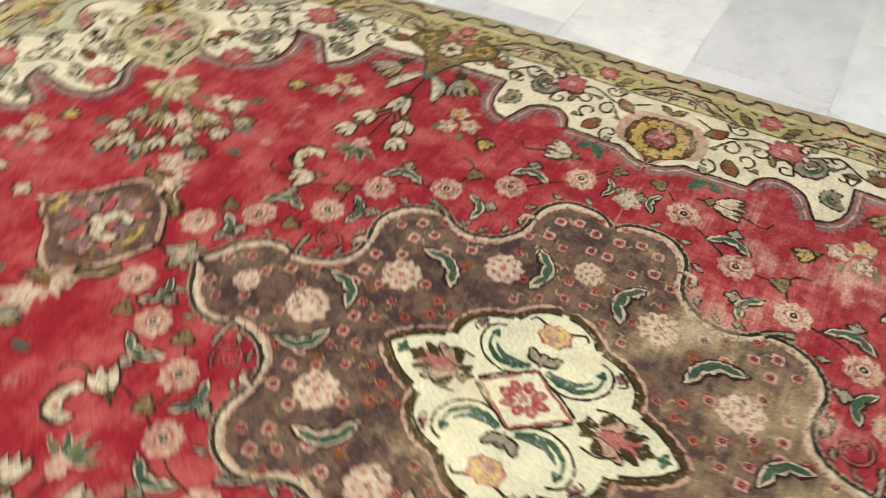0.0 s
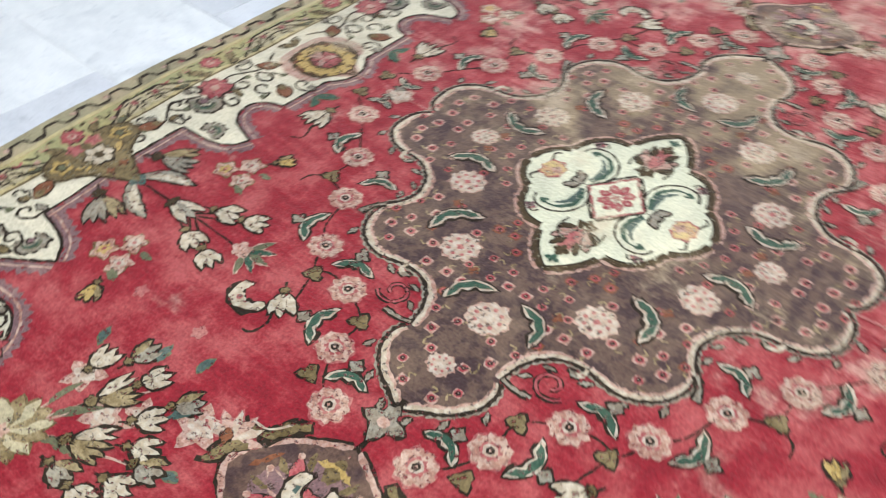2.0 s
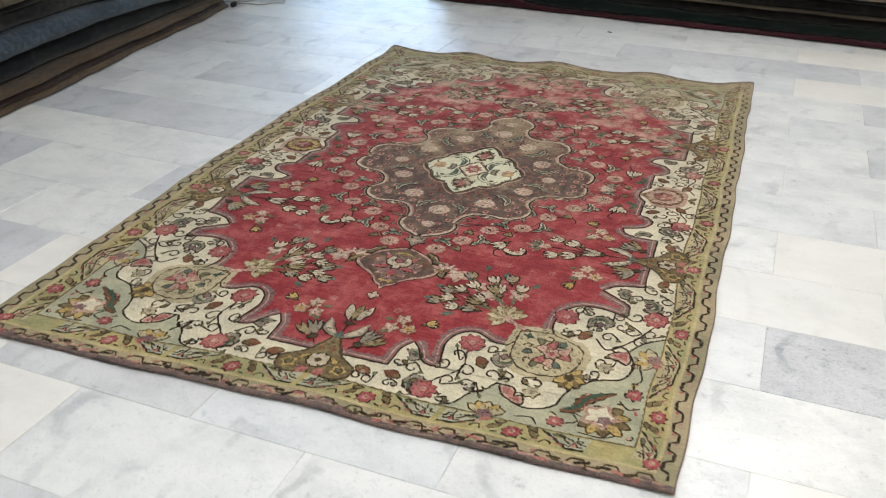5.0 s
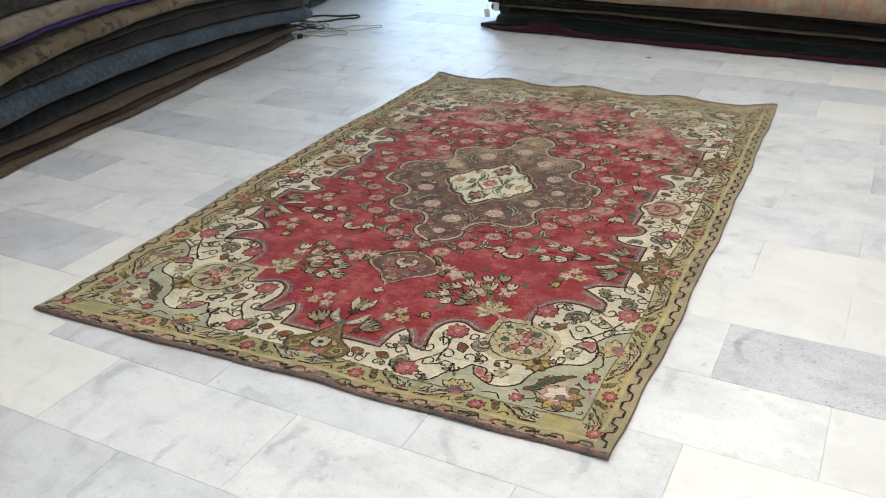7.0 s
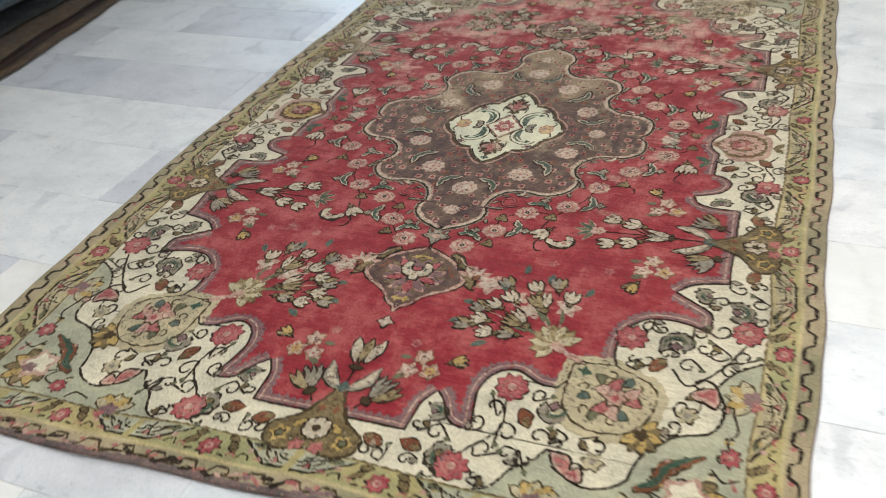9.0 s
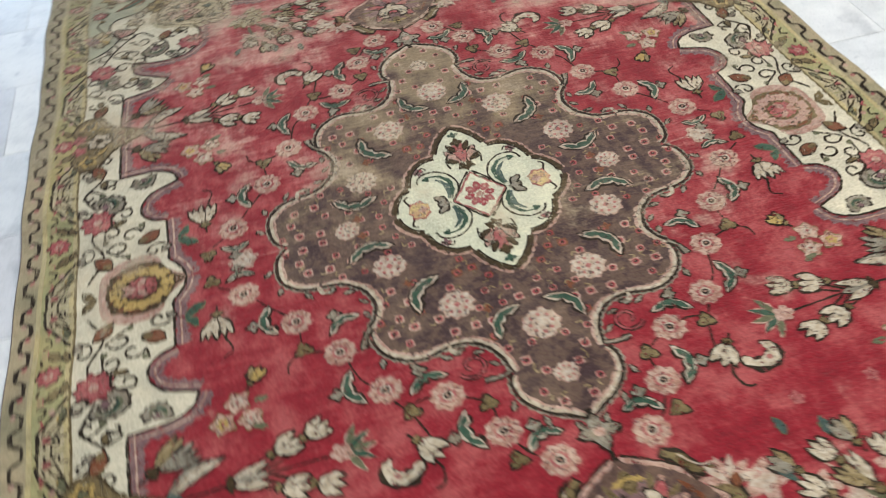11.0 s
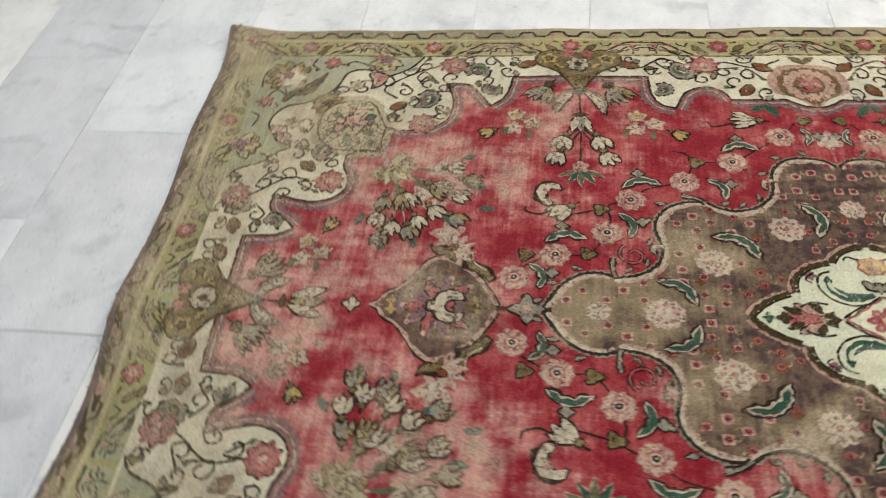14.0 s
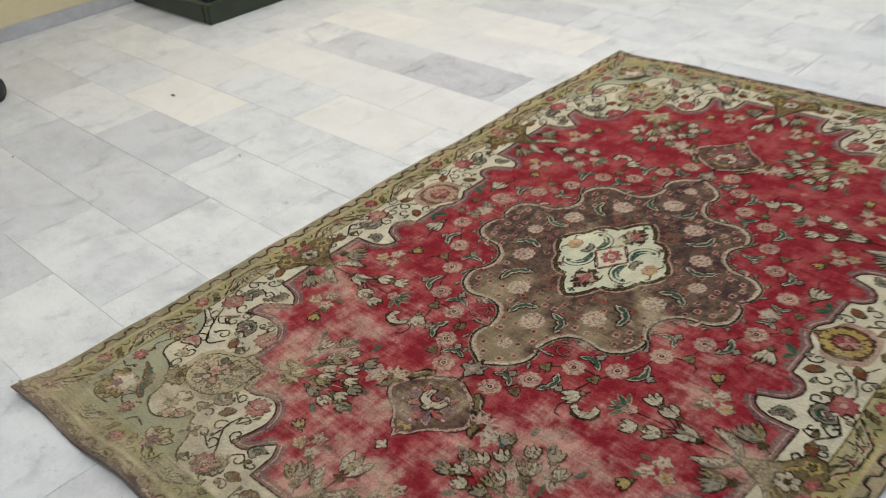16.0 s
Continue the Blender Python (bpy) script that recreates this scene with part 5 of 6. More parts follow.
# blooms and leaves on the brown ground
Motif.under = medallion
for c, r, ou, ov in (((0, 0.392), 0.035, True, False), ((0, 0.514), 0.022, True, False), ((0.135, 0.288), 0.033, False, False), ((0.234, 0.137), 0.0325, False, False), ((0.295, 0), 0.025, False, True)):
    if ou:
        for s in (1, -1):
            m = Motif()
            cc = (0.0, s * c[1])
            m.disc("blush", 4, cc, r * 1.05, 10, 0.08)
            m.disc("white", 5, cc, r * 0.97, 10, 0.09)
            for i in range(8):
                q = 2 * math.pi * i / 8
                m.disc("pink", 6, (cc[0] + 0.62 * r * math.cos(q), cc[1] + 0.62 * r * math.sin(q)), r * 0.13, n=5)
            m.make("bloom", label="pale round bloom with pink spots")
    elif ov:
        for s in (1, -1):
            m = Motif()
            cc = (s * c[0], 0.0)
            m.disc("blush", 4, cc, r * 1.05, 10, 0.08)
            m.disc("white", 5, cc, r * 0.97, 10, 0.09)
            for i in range(8):
                q = 2 * math.pi * i / 8
                m.disc("pink", 6, (cc[0] + 0.62 * r * math.cos(q), cc[1] + 0.62 * r * math.sin(q)), r * 0.13, n=5)
            m.make("bloom", label="pale round bloom with pink spots")
    else:
        white_bloom(c, r)
for c, size, turn, fl in (((0.186, 0.236), 0.050, -0.6, 1), ((0.262, 0.080), 0.047, -1.4, 1), ((0.060, 0.362), 0.043, -0.7, 1)):
    m = Motif()
    m.crescent(c, size, turn, flip=fl)
    m.disc("rust", 4, (c[0] + 0.030 * math.cos(turn), c[1] + 0.034 * math.sin(turn) - 0.02), 0.009, 4, 0.3)
    m.build("sickle_leaf", label="green sickle leaf with a pale rim")


def inside(p, poly):
    hit = False
    for (x0, y0), (x1, y1) in zip(poly, poly[1:] + poly[:1]):
        if (y0 > p[1]) != (y1 > p[1]) and p[0] < (x1 - x0) * (p[1] - y0) / (y1 - y0) + x0:
            hit = not hit
    return hit


brown_poly, inner_poly = outline + [(0.0, 0.0)], inner + [(0.0, 0.0)]
busy = [(0, 0.392, 0.04), (0, 0.514, 0.03), (0.135, 0.288, 0.04), (0.234, 0.137, 0.04), (0.295, 0, 0.03), (0.18, 0.232, 0.03), (0.258, 0.075, 0.03), (0.05, 0.362, 0.03)]
dots, twigs = Motif(), Motif()
row = 0
b = 0.02
while b < 0.60:
    a = 0.012 + (0.021 if row % 2 else 0.0)
    while a < 0.45:
        p = (a + jit.uniform(-0.006, 0.006), b + jit.uniform(-0.006, 0.006))
        free = jit.random() > 0.12 and all(math.hypot(p[0] - x, p[1] - y) > r for x, y, r in busy)
        if free and inside((p[0] + 0.012, p[1] + 0.012), brown_poly) and not inside((p[0] * 0.9, p[1] * 0.92), inner_poly):
            dots.disc("blush" if jit.random() < 0.75 else "rust", 3, p, 0.0112 * jit.uniform(0.75, 1.15), 4, 0.12, 0.78, n=8)
            dots.disc("rose", 3.5, p, 0.0080, n=6)
            dots.disc("dark", 4, p, 0.0046, n=5)
            dots.disc("blush", 5, p, 0.0014, n=4)
            q = jit.uniform(0, 6.28)
            e = (p[0] + 0.022 * math.cos(q), p[1] + 0.022 * math.sin(q))
            if inside(e, brown_poly) and not inside((e[0] * 0.9, e[1] * 0.9), inner_poly):
                twigs.line("straw", 2.5, [(p[0] + 0.009 * math.cos(q), p[1] + 0.009 * math.sin(q)), (p[0] + 0.016 * math.cos(q + 0.5), p[1] + 0.016 * math.sin(q + 0.5)), e], 0.0034)
        a += 0.042
    b += 0.037
    row += 1
for su in (1, -1):
    for sv in (1, -1):
        tagged(dots.make("floret_scatter", ((su, sv),)), kind="stuff")
        tagged(twigs.make("twig_scatter", ((su, sv),)), kind="stuff")

# flower chain on the red field round the medallion
Motif.under = None
CHAIN = [(0.081, 0.675), (0.146, 0.592), (0.211, 0.488), (0.310, 0.435), (0.371, 0.320), (0.437, 0.213), (0.526, 0.100)]
for c in CHAIN:
    flower(c, 0.0305, label="pale flower with a dark eye")
for s in (1, -1):
    m = Motif()
    c = (s * 0.516, 0.0)
    m.disc("blush", 4, c, 0.029, 6, 0.15)
    m.disc("white", 5, c, 0.022, 6, 0.15)
    m.line("pink", 4, [(s * 0.49, 0), (s * 0.435, 0)], 0.005, smooth=False)
    m.make("flower", label="pale pink flower")
for c, size, turn, fl in (((0.088, 0.628), 0.034, -1.3, 1), ((0.194, 0.572), 0.040, 0.15, 1), ((0.236, 0.446), 0.036, -1.3, 1), ((0.362, 0.410), 0.040, 0.15, 1), ((0.352, 0.252), 0.034, -1.1, 1), ((0.486, 0.192), 0.038, 0.1, 1), ((0.528, 0.046), 0.028, -1.5, 1)):
    m = Motif()
    m.crescent(c, size, turn, flip=fl)
    far_out = 0.5 * size + 0.013
    m.disc("dark", 4, (c[0] + far_out * math.cos(turn), c[1] + far_out * math.sin(turn)), 0.0145, 4, 0.2)
    m.disc("ash", 5, (c[0] + far_out * math.cos(turn), c[1] + far_out * math.sin(turn)), 0.0105, 4, 0.25)
    m.build("sickle_leaf", label="green sickle leaf with a pale rim")
for c in ((0.143, 0.652), (0.150, 0.528), (0.279, 0.497), (0.434, 0.288), (0.585, 0.040)):
    m = Motif()
    m.disc("dark", 4, c, 0.0175, 3, 0.28, 0.6)
    m.disc("olive", 5, c, 0.0145, 3, 0.28, 0.6)
    m.build("olive_leaf")
m = Motif()
for seg in ([(0.081, 0.675), (0.115, 0.650), (0.146, 0.592), (0.150, 0.528), (0.211, 0.488), (0.260, 0.480), (0.279, 0.497), (0.262, 0.560)], [(0.279, 0.497), (0.300, 0.470), (0.310, 0.435), (0.345, 0.400), (0.371, 0.320), (0.405, 0.305), (0.434, 0.288), (0.437, 0.213), (0.475, 0.165), (0.526, 0.100), (0.575, 0.060)]):
    m.line("dark", 3, seg, 0.0038)
m.line("dark", 3, [(0.434, 0.288), (0.465, 0.310), (0.470, 0.335)], 0.004)
m.build("stem")
m = Motif()
m.line("dark", 4, spiral((0.150, 0.440), 0.030, 0.5, 1.1), 0.0085)
m.line("rose", 5, spiral((0.150, 0.440), 0.030, 0.5, 1.1), 0.0045)
m.build("spiral_scroll")
m = Motif()
m.line("dark", 4, [(0.290, 0.598), (0.304, 0.616), (0.328, 0.622), (0.350, 0.606), (0.348, 0.584), (0.336, 0.576)], 0.031, taper=True)
m.line("bone", 5, [(0.292, 0.599), (0.305, 0.615), (0.328, 0.620), (0.348, 0.605), (0.346, 0.586), (0.338, 0.579)], 0.023, taper=True)
m.disc("pink", 6, (0.336, 0.612), 0.006, n=7)
m.line("dark", 4, [(0.280, 0.590), (0.262, 0.620), (0.268, 0.650), (0.285, 0.655)], 0.0045)
m.build("white_curl", label="cream comma-shaped curl")
bud((0.272, 0.578), 2.2, 0.026, "white")

# star between medallion and pendant, and the pendant itself
m = Motif()
m.disc("dark", 5, (0, 0.648), 0.032, 4, 0.34, math.pi / 2 * 0)
m.disc("ash", 6, (0, 0.648), 0.027, 4, 0.34)
m.disc("blush", 7, (0, 0.648), 0.010, n=7)
m.line("dark", 4, [(0, 0.60), (0, 0.715)], 0.010, smooth=False)
for s in (1, -1):
    m.make("star_flower", ((1, s),), "grey star-shaped flower")
PEND = spline([(0.0, 0.700), (0.036, 0.718), (0.075, 0.742), (0.116, 0.786), (0.130, 0.828), (0.104, 0.862), (0.074, 0.880), (0.045, 0.905), (0.030, 0.930), (0.012, 0.940), (0.0, 0.962)], step=0.008)
m = Motif()
m.fill("dark", 3, [(x * 1.06, 0.83 + (y - 0.83) * 1.05) for x, y in PEND])
m.fill("blush", 4, [(x * 1.02, 0.83 + (y - 0.83) * 1.02) for x, y in PEND])
m.fill("bister", 5, [(x * 0.93, 0.83 + (y - 0.83) * 0.94) for x, y in PEND])
m.fill("mauve", 6, [(x * 0.62, 0.83 + (y - 0.83) * 0.74) for x, y in PEND])
for q in range(5):
    a = radians(90 - 34 * q)
    m.leaf("rose" if q % 2 == 0 else "mauve", 7 + 0.2 * q, (0.012 * math.cos(a), 0.815 + 0.012 * math.sin(a)), (0.076 * math.cos(a), 0.815 + 0.080 * math.sin(a)), 0.011, 0.006, "blush" if q % 2 else "dark", 0.002)
    m.disc("petal", 9, (0.074 * math.cos(a), 0.815 + 0.078 * math.sin(a)), 0.006, n=6)
    a2 = a - radians(17)
    m.leaf("olive", 7, (0.05 * math.cos(a2), 0.815 + 0.05 * math.sin(a2)), (0.088 * math.cos(a2), 0.815 + 0.084 * math.sin(a2)), 0.005, 0.003)
m.fill("dark", 9, [(0, 0.846), (0.014, 0.846), (0.016, 0.832), (0.036, 0.824), (0.044, 0.800), (0.038, 0.776), (0.020, 0.764), (0.013, 0.770), (0.013, 0.786), (0.0, 0.790)])
m.fill("bone", 9.6, [(0, 0.841), (0.010, 0.841), (0.012, 0.827), (0.032, 0.820), (0.039, 0.800), (0.034, 0.780), (0.021, 0.770), (0.018, 0.776), (0.020, 0.792), (0.011, 0.806), (0.0, 0.808)])
m.fill("rose", 9.6, [(0, 0.792), (0.011, 0.789), (0.014, 0.797), (0.008, 0.803), (0, 0.805)])
m.fill("teal", 9.7, [(0.021, 0.790), (0.028, 0.793), (0.026, 0.806), (0.018, 0.804)])
m.leaf("olive", 7, (0.0, 0.728), (0.004, 0.770), 0.012)
m.leaf("gold", 8, (0.0, 0.740), (0.030, 0.752), 0.005)
m.disc("gold", 7, (0.012, 0.915), 0.010, 4, 0.3)
m.leaf("rust", 7, (0.075, 0.770), (0.100, 0.815), 0.005)
m.build("pendant", True, False, "brown pendant palmette with a white centre")
m = Motif()
m.line("dark", 5, [(0.070, 0.716), (0.098, 0.738), (0.112, 0.765), (0.142, 0.770), (0.160, 0.760)], 0.030, taper=True)
m.line("olive", 6, [(0.074, 0.718), (0.098, 0.740), (0.113, 0.764), (0.140, 0.767)], 0.018, taper=True)
m.line("dark", 5, [(0.118, 0.790), (0.145, 0.810), (0.150, 0.840), (0.165, 0.850)], 0.030, taper=True)
m.line("olive", 6, [(0.121, 0.794), (0.144, 0.812), (0.149, 0.836), (0.158, 0.844)], 0.018, taper=True)
m.line("white", 7, [(0.096, 0.730), (0.118, 0.756), (0.146, 0.760)], 0.004)
m.build("acanthus_leaf", label="olive acanthus leaf")
m = Motif()
m.disc("dark", 4, (0, 1.000), 0.019, 4, 0.25)
m.disc("white", 5, (0, 1.000), 0.015, 4, 0.3)
for s in (1, -1):
    m.make("small_flower", ((1, s),))

# fan bouquet
m = Motif()
for q in range(9):
    a = radians(225 + (q - 4) * 26)
    m.leaf("straw" if q % 2 else "sand", 5, (0.402, 0.965), (0.402 + 0.060 * math.cos(a), 0.965 + 0.060 * math.sin(a)), 0.012, 0, "olive", 0.003)
m.disc("blush", 8, (0.406, 0.972), 0.014, 5, 0.2)
m.line("blush", 4, [(0.415, 0.975), (0.45, 0.992), (0.475, 1.003)], 0.014, comb=0.003)
m.build("fan_flower", label="yellow-green fan-shaped flower")
FAN = [((0.296, 0.920), "straw"), ((0.238, 0.978), "white"), ((0.212, 0.940), "white"), ((0.240, 0.800), "ash"), ((0.230, 0.885), "white"), ((0.335, 0.845), "straw"), ((0.262, 0.850), "white"), ((0.312, 0.798), "white"), ((0.362, 0.775), "ash"), ((0.402, 0.815), "white"), ((0.288, 0.968), "ash"), ((0.180, 0.965), "ash"), ((0.200, 0.900), "ash")]
for c, tone in FAN:
    a = math.atan2(c[1] - 0.965, c[0] - 0.402)
    bud(c, a, 0.022 if tone != "straw" else 0.030, tone)
for c in ((0.290, 0.915), (0.225, 0.910), (0.335, 0.840), (0.300, 0.815), (0.385, 0.800)):
    m = Motif()
    m.line("blush", 3, [(0.402 + (c[0] - 0.402) * 0.15, 0.965 + (c[1] - 0.965) * 0.15), c], 0.004, smooth=False)
    m.leaf("leaf", 3, (0.402 + (c[0] - 0.402) * 0.4, 0.972 + (c[1] - 0.965) * 0.4), (0.402 + (c[0] - 0.402) * 0.75, 0.978 + (c[1] - 0.965) * 0.75), 0.006, 0.003)
    m.build("bouquet_stem")
for c, a in (((0.275, 0.755), 4.6), ((0.185, 0.895), 3.4), ((0.175, 0.955), 2.9), ((0.335, 0.775), 4.9), ((0.245, 0.83), 4.0), ((0.43, 0.80), 5.2), ((0.25, 1.01), 2.6)):
    m = Motif()
    m.leaf("teal", 4, c, (c[0] + 0.034 * math.cos(a), c[1] + 0.034 * math.sin(a)), 0.007, 0.002, "leaf", 0.002)
    m.build("leaf")
for c, r in (((0.195, 0.815), 0.032), ((0.318, 0.880), 0.026), ((0.275, 0.850), 0.024), ((0.400, 0.845), 0.026)):
    m = Motif()
    m.disc("blush", 3, c, r, 5, 0.3, jit.uniform(0, 3))
    m.disc("white", 4, c, r * 0.6, 4, 0.3)
    m.build("pale_flower")
m = Motif()
for q in range(6):
    a = radians(200 + q * 32)
    m.leaf("white" if q % 2 else "blush", 5, (0.150, 0.800), (0.150 + 0.048 * math.cos(a), 0.800 + 0.048 * math.sin(a)), 0.0075, 0, "pink", 0.002)
m.leaf("rust", 7, (0.150, 0.812), (0.165, 0.790), 0.008, 0, "dark", 0.002)
m.build_petals("lily", 6, label="pale pink lily")


# bud bouquets that spring from the hearts
def bouquet(T, turn, twin):
    """T takes (depth towards the centre, sideways) from the heart's tip."""
    for e in ((1, -1) if twin else (1,)):
        A = lambda d, s: T(d, e * s)

        def way(d, s):
            p, q = A(0, 0), A(d, s)
            return math.atan2(q[1] - p[1], q[0] - p[0])
        m = Motif()
        m.leaf("ash", 4, A(-0.005, 0.006), A(0.094, 0.058), 0.015, -0.012 * e * turn, "dark", 0.003)
        m.leaf("bone", 5, A(0.010, 0.010), A(0.086, 0.053), 0.009, -0.012 * e * turn)
        m.build("grey_leaf", label="grey feathered leaf")
        bud(A(0.012, 0.088), way(0.05, 0.03), 0.036, "ash", "umber")
        if twin:
            bud(A(0.195, 0.042), way(0.1, 0.03), 0.026, "white", "olive")
            bud(A(0.250, 0.056), way(0.1, 0.04), 0.024, "white", "olive")
        c = A(0.125, 0.138)
        for k in range(3):
            q = (c[0] + 0.028 * math.cos(k * 2.1 + 0.4), c[1] + 0.028 * math.sin(k * 2.1 + 0.4))
            m = Motif()
            m.disc("olive", 4, q, 0.022, 5, 0.2)
            m.disc("petal", 5, q, 0.020, 5, 0.22)
            m.disc("gold" if k == 0 else "white", 6, q, 0.011, 5, 0.25)
            m.disc("pink", 7, q, 0.004, n=6)
            m.build("blossom", label="pale gold-pink blossom")
        m = Motif()
        m.leaf("leaf", 4, (c[0] - 0.02, c[1] + 0.03), (c[0] - 0.05, c[1] + 0.045), 0.008)
        m.build("leaf")
        m = Motif()
        m.leaf("leaf", 4, (c[0] - 0.03, c[1] - 0.02), (c[0] - 0.06, c[1] - 0.02), 0.007)
        m.build("leaf")
        bud(A(0.165, 0.215), way(0.05, 0.08), 0.018, "gold", "olive")
        if twin:
            m = Motif()
            m.line("dark", 3, [A(0.15, 0.006), A(0.19, 0.038)], 0.004, smooth=False)
            m.line("dark", 3, [A(0.16, 0.004), A(0.245, 0.048)], 0.004, smooth=False)
            m.build("bouquet_stem")


bouquet(lambda d, s: (0.695 - d, 0.530 + s), 1, True)
bouquet(lambda d, s: (s, 1.215 - d * 0.80), -1, False)
m = Motif()
for e in (-1, 0, 1):
    m.leaf("bone" if e else "ash", 5, (0.600, 0.53 + 0.004 * e), (0.535, 0.530 + 0.022 * e), 0.009, 0, "dark", 0.003)
m.disc("teal", 6, (0.690, 0.530), 0.016, 4, 0.2)
m.leaf("umber", 7, (0.598, 0.512), (0.598, 0.548), 0.007, 0, "dark", 0.002)
m.line("dark", 4, [(0.69, 0.53), (0.60, 0.53)], 0.005, smooth=False)
m.build_petals("tulip_spray", 3, label="grey tulip on a dark stem")
m = Motif()
m.line("dark", 3, [(0.545, 0.53), (0.42, 0.535)], 0.004, smooth=False)
for q in range(5):
    a = math.pi + (q - 2) * 0.55
    m.leaf("green" if q % 2 else "leaf", 5, (0.405, 0.535), (0.405 + 0.055 * math.cos(a), 0.535 + 0.055 * math.sin(a)), 0.006, 0, "blush", 0.002)
m.disc("blush", 7, (0.412, 0.535), 0.018, 5, 0.2)
m.build("star_flower", label="green star-shaped flower")
m = Motif()
m.disc("teal", 6, (0.0, 1.208), 0.014, 4, 0.2)
for e in (-1, 0, 1):
    m.leaf("bone" if e else "straw", 5, (0.012 * e, 1.135), (0.034 * e, 1.060), 0.012, 0, "dark", 0.004)
m.leaf("umber", 7, (-0.018, 1.150), (0.018, 1.150), 0.007, 0, "dark", 0.002)
m.line("dark", 4, [(0, 1.21), (0, 1.15)], 0.005, smooth=False)
for s in (1, -1):
    m.make("tulip_spray", ((1, s),), "olive tulip with dark contours")

# small growth that fills the grey-green corners
corner_poly = [tuple(q) for q in CORNER_EDGE] + [(CU, CV)]
grown = 0
while grown < 16:
    p = (jit.uniform(0.40, CU - 0.015), jit.uniform(0.98, CV - 0.015))
    if not inside(p, corner_poly):
        continue
    grown += 1
    a = jit.uniform(0, 6.28)
    m = Motif()
    e = (p[0] + 0.018 * math.cos(a), p[1] + 0.018 * math.sin(a))
    if grown % 3 == 0:
        m.line("dark", 4, spiral(p, 0.012, a, 0.7), 0.0044)
        m.disc("blush", 4, p, 0.006, 4, 0.2)
    elif grown % 3 == 1:
        m.leaf(jit.choice(("gold", "leaf", "blush")), 3, p, e, 0.007, 0.003, jit.choice(("dark", "umber")), 0.003)
    else:
        m.line("umber", 3, [p, ((p[0] + e[0]) / 2 + 0.006, (p[1] + e[1]) / 2), e], 0.006, comb=0.002)
        m.line(jit.choice(("sand", "gold", "blush")), 3, [(p[0], p[1] + 0.009), (e[0], e[1] + 0.009)], 0.008, smooth=False)
    m.build("corner_sprig")

# green sprigs and white bells beside the gold palmettes
m = Motif()
m.leaf("green", 4, (0.640, 0.120), (0.600, 0.088), 0.010, 0.004, "leaf", 0.002)
m.leaf("green", 4, (0.640, 0.120), (0.620, 0.150), 0.008, 0.004, "leaf", 0.002)
m.build("green_sprig")
bud((0.585, 0.165), 1.5, 0.030, "white", "olive")
tendril([(0.575, 0.195), (0.560, 0.235), (0.580, 0.250)], "dark", 0.004)
for c in ((0.330, 0.700), (0.100, 1.050), (0.470, 0.700)):
    m = Motif()
    m.disc("pink", 3, c, 0.012, 5, 0.2)
    m.build("small_flower")

# ragged warp ends along both short edges
for sgn in (-1, 1):
    fv, ff = [], []
    for i in range(620):
        u = -0.955 + 1.91 * (i + jit.random()) / 620
        length = jit.uniform(0.002, 0.006) * (1.6 if sgn > 0 and jit.random() < 0.25 else 1.0)
        back = jit.uniform(0.0, 0.007)
        x0, y0, z0 = on_rug(u - 0.0018, sgn * (HV - back), 0.0022)
        x1, y1, z1 = on_rug(u + 0.0018, sgn * (HV - back), 0.0022)
        x2, y2, _ = on_rug(u + jit.uniform(-0.004, 0.004), sgn * (HV + length))
        top_z, k = z0 - jit.uniform(0.0, 0.002), len(fv)
        fv += [(x0, y0, top_z), (x1, y1, top_z), (x2, y2, max(0.0012, top_z - 0.004)), ((x0 + x1) / 2, (y0 + y1) / 2, max(0.0008, top_z - 0.005))]
        ff += [(0 + k, 1 + k, 2 + k), (1 + k, 3 + k, 2 + k), (3 + k, k, 2 + k)]
    tagged(part("fringe", mesh_of("fringe", fv, ff, [WOOL["edge"]]), None, rug, "ragged dark warp ends"), kind="stuff")

# ---------------------------------------------------------------- piles of folded rugs


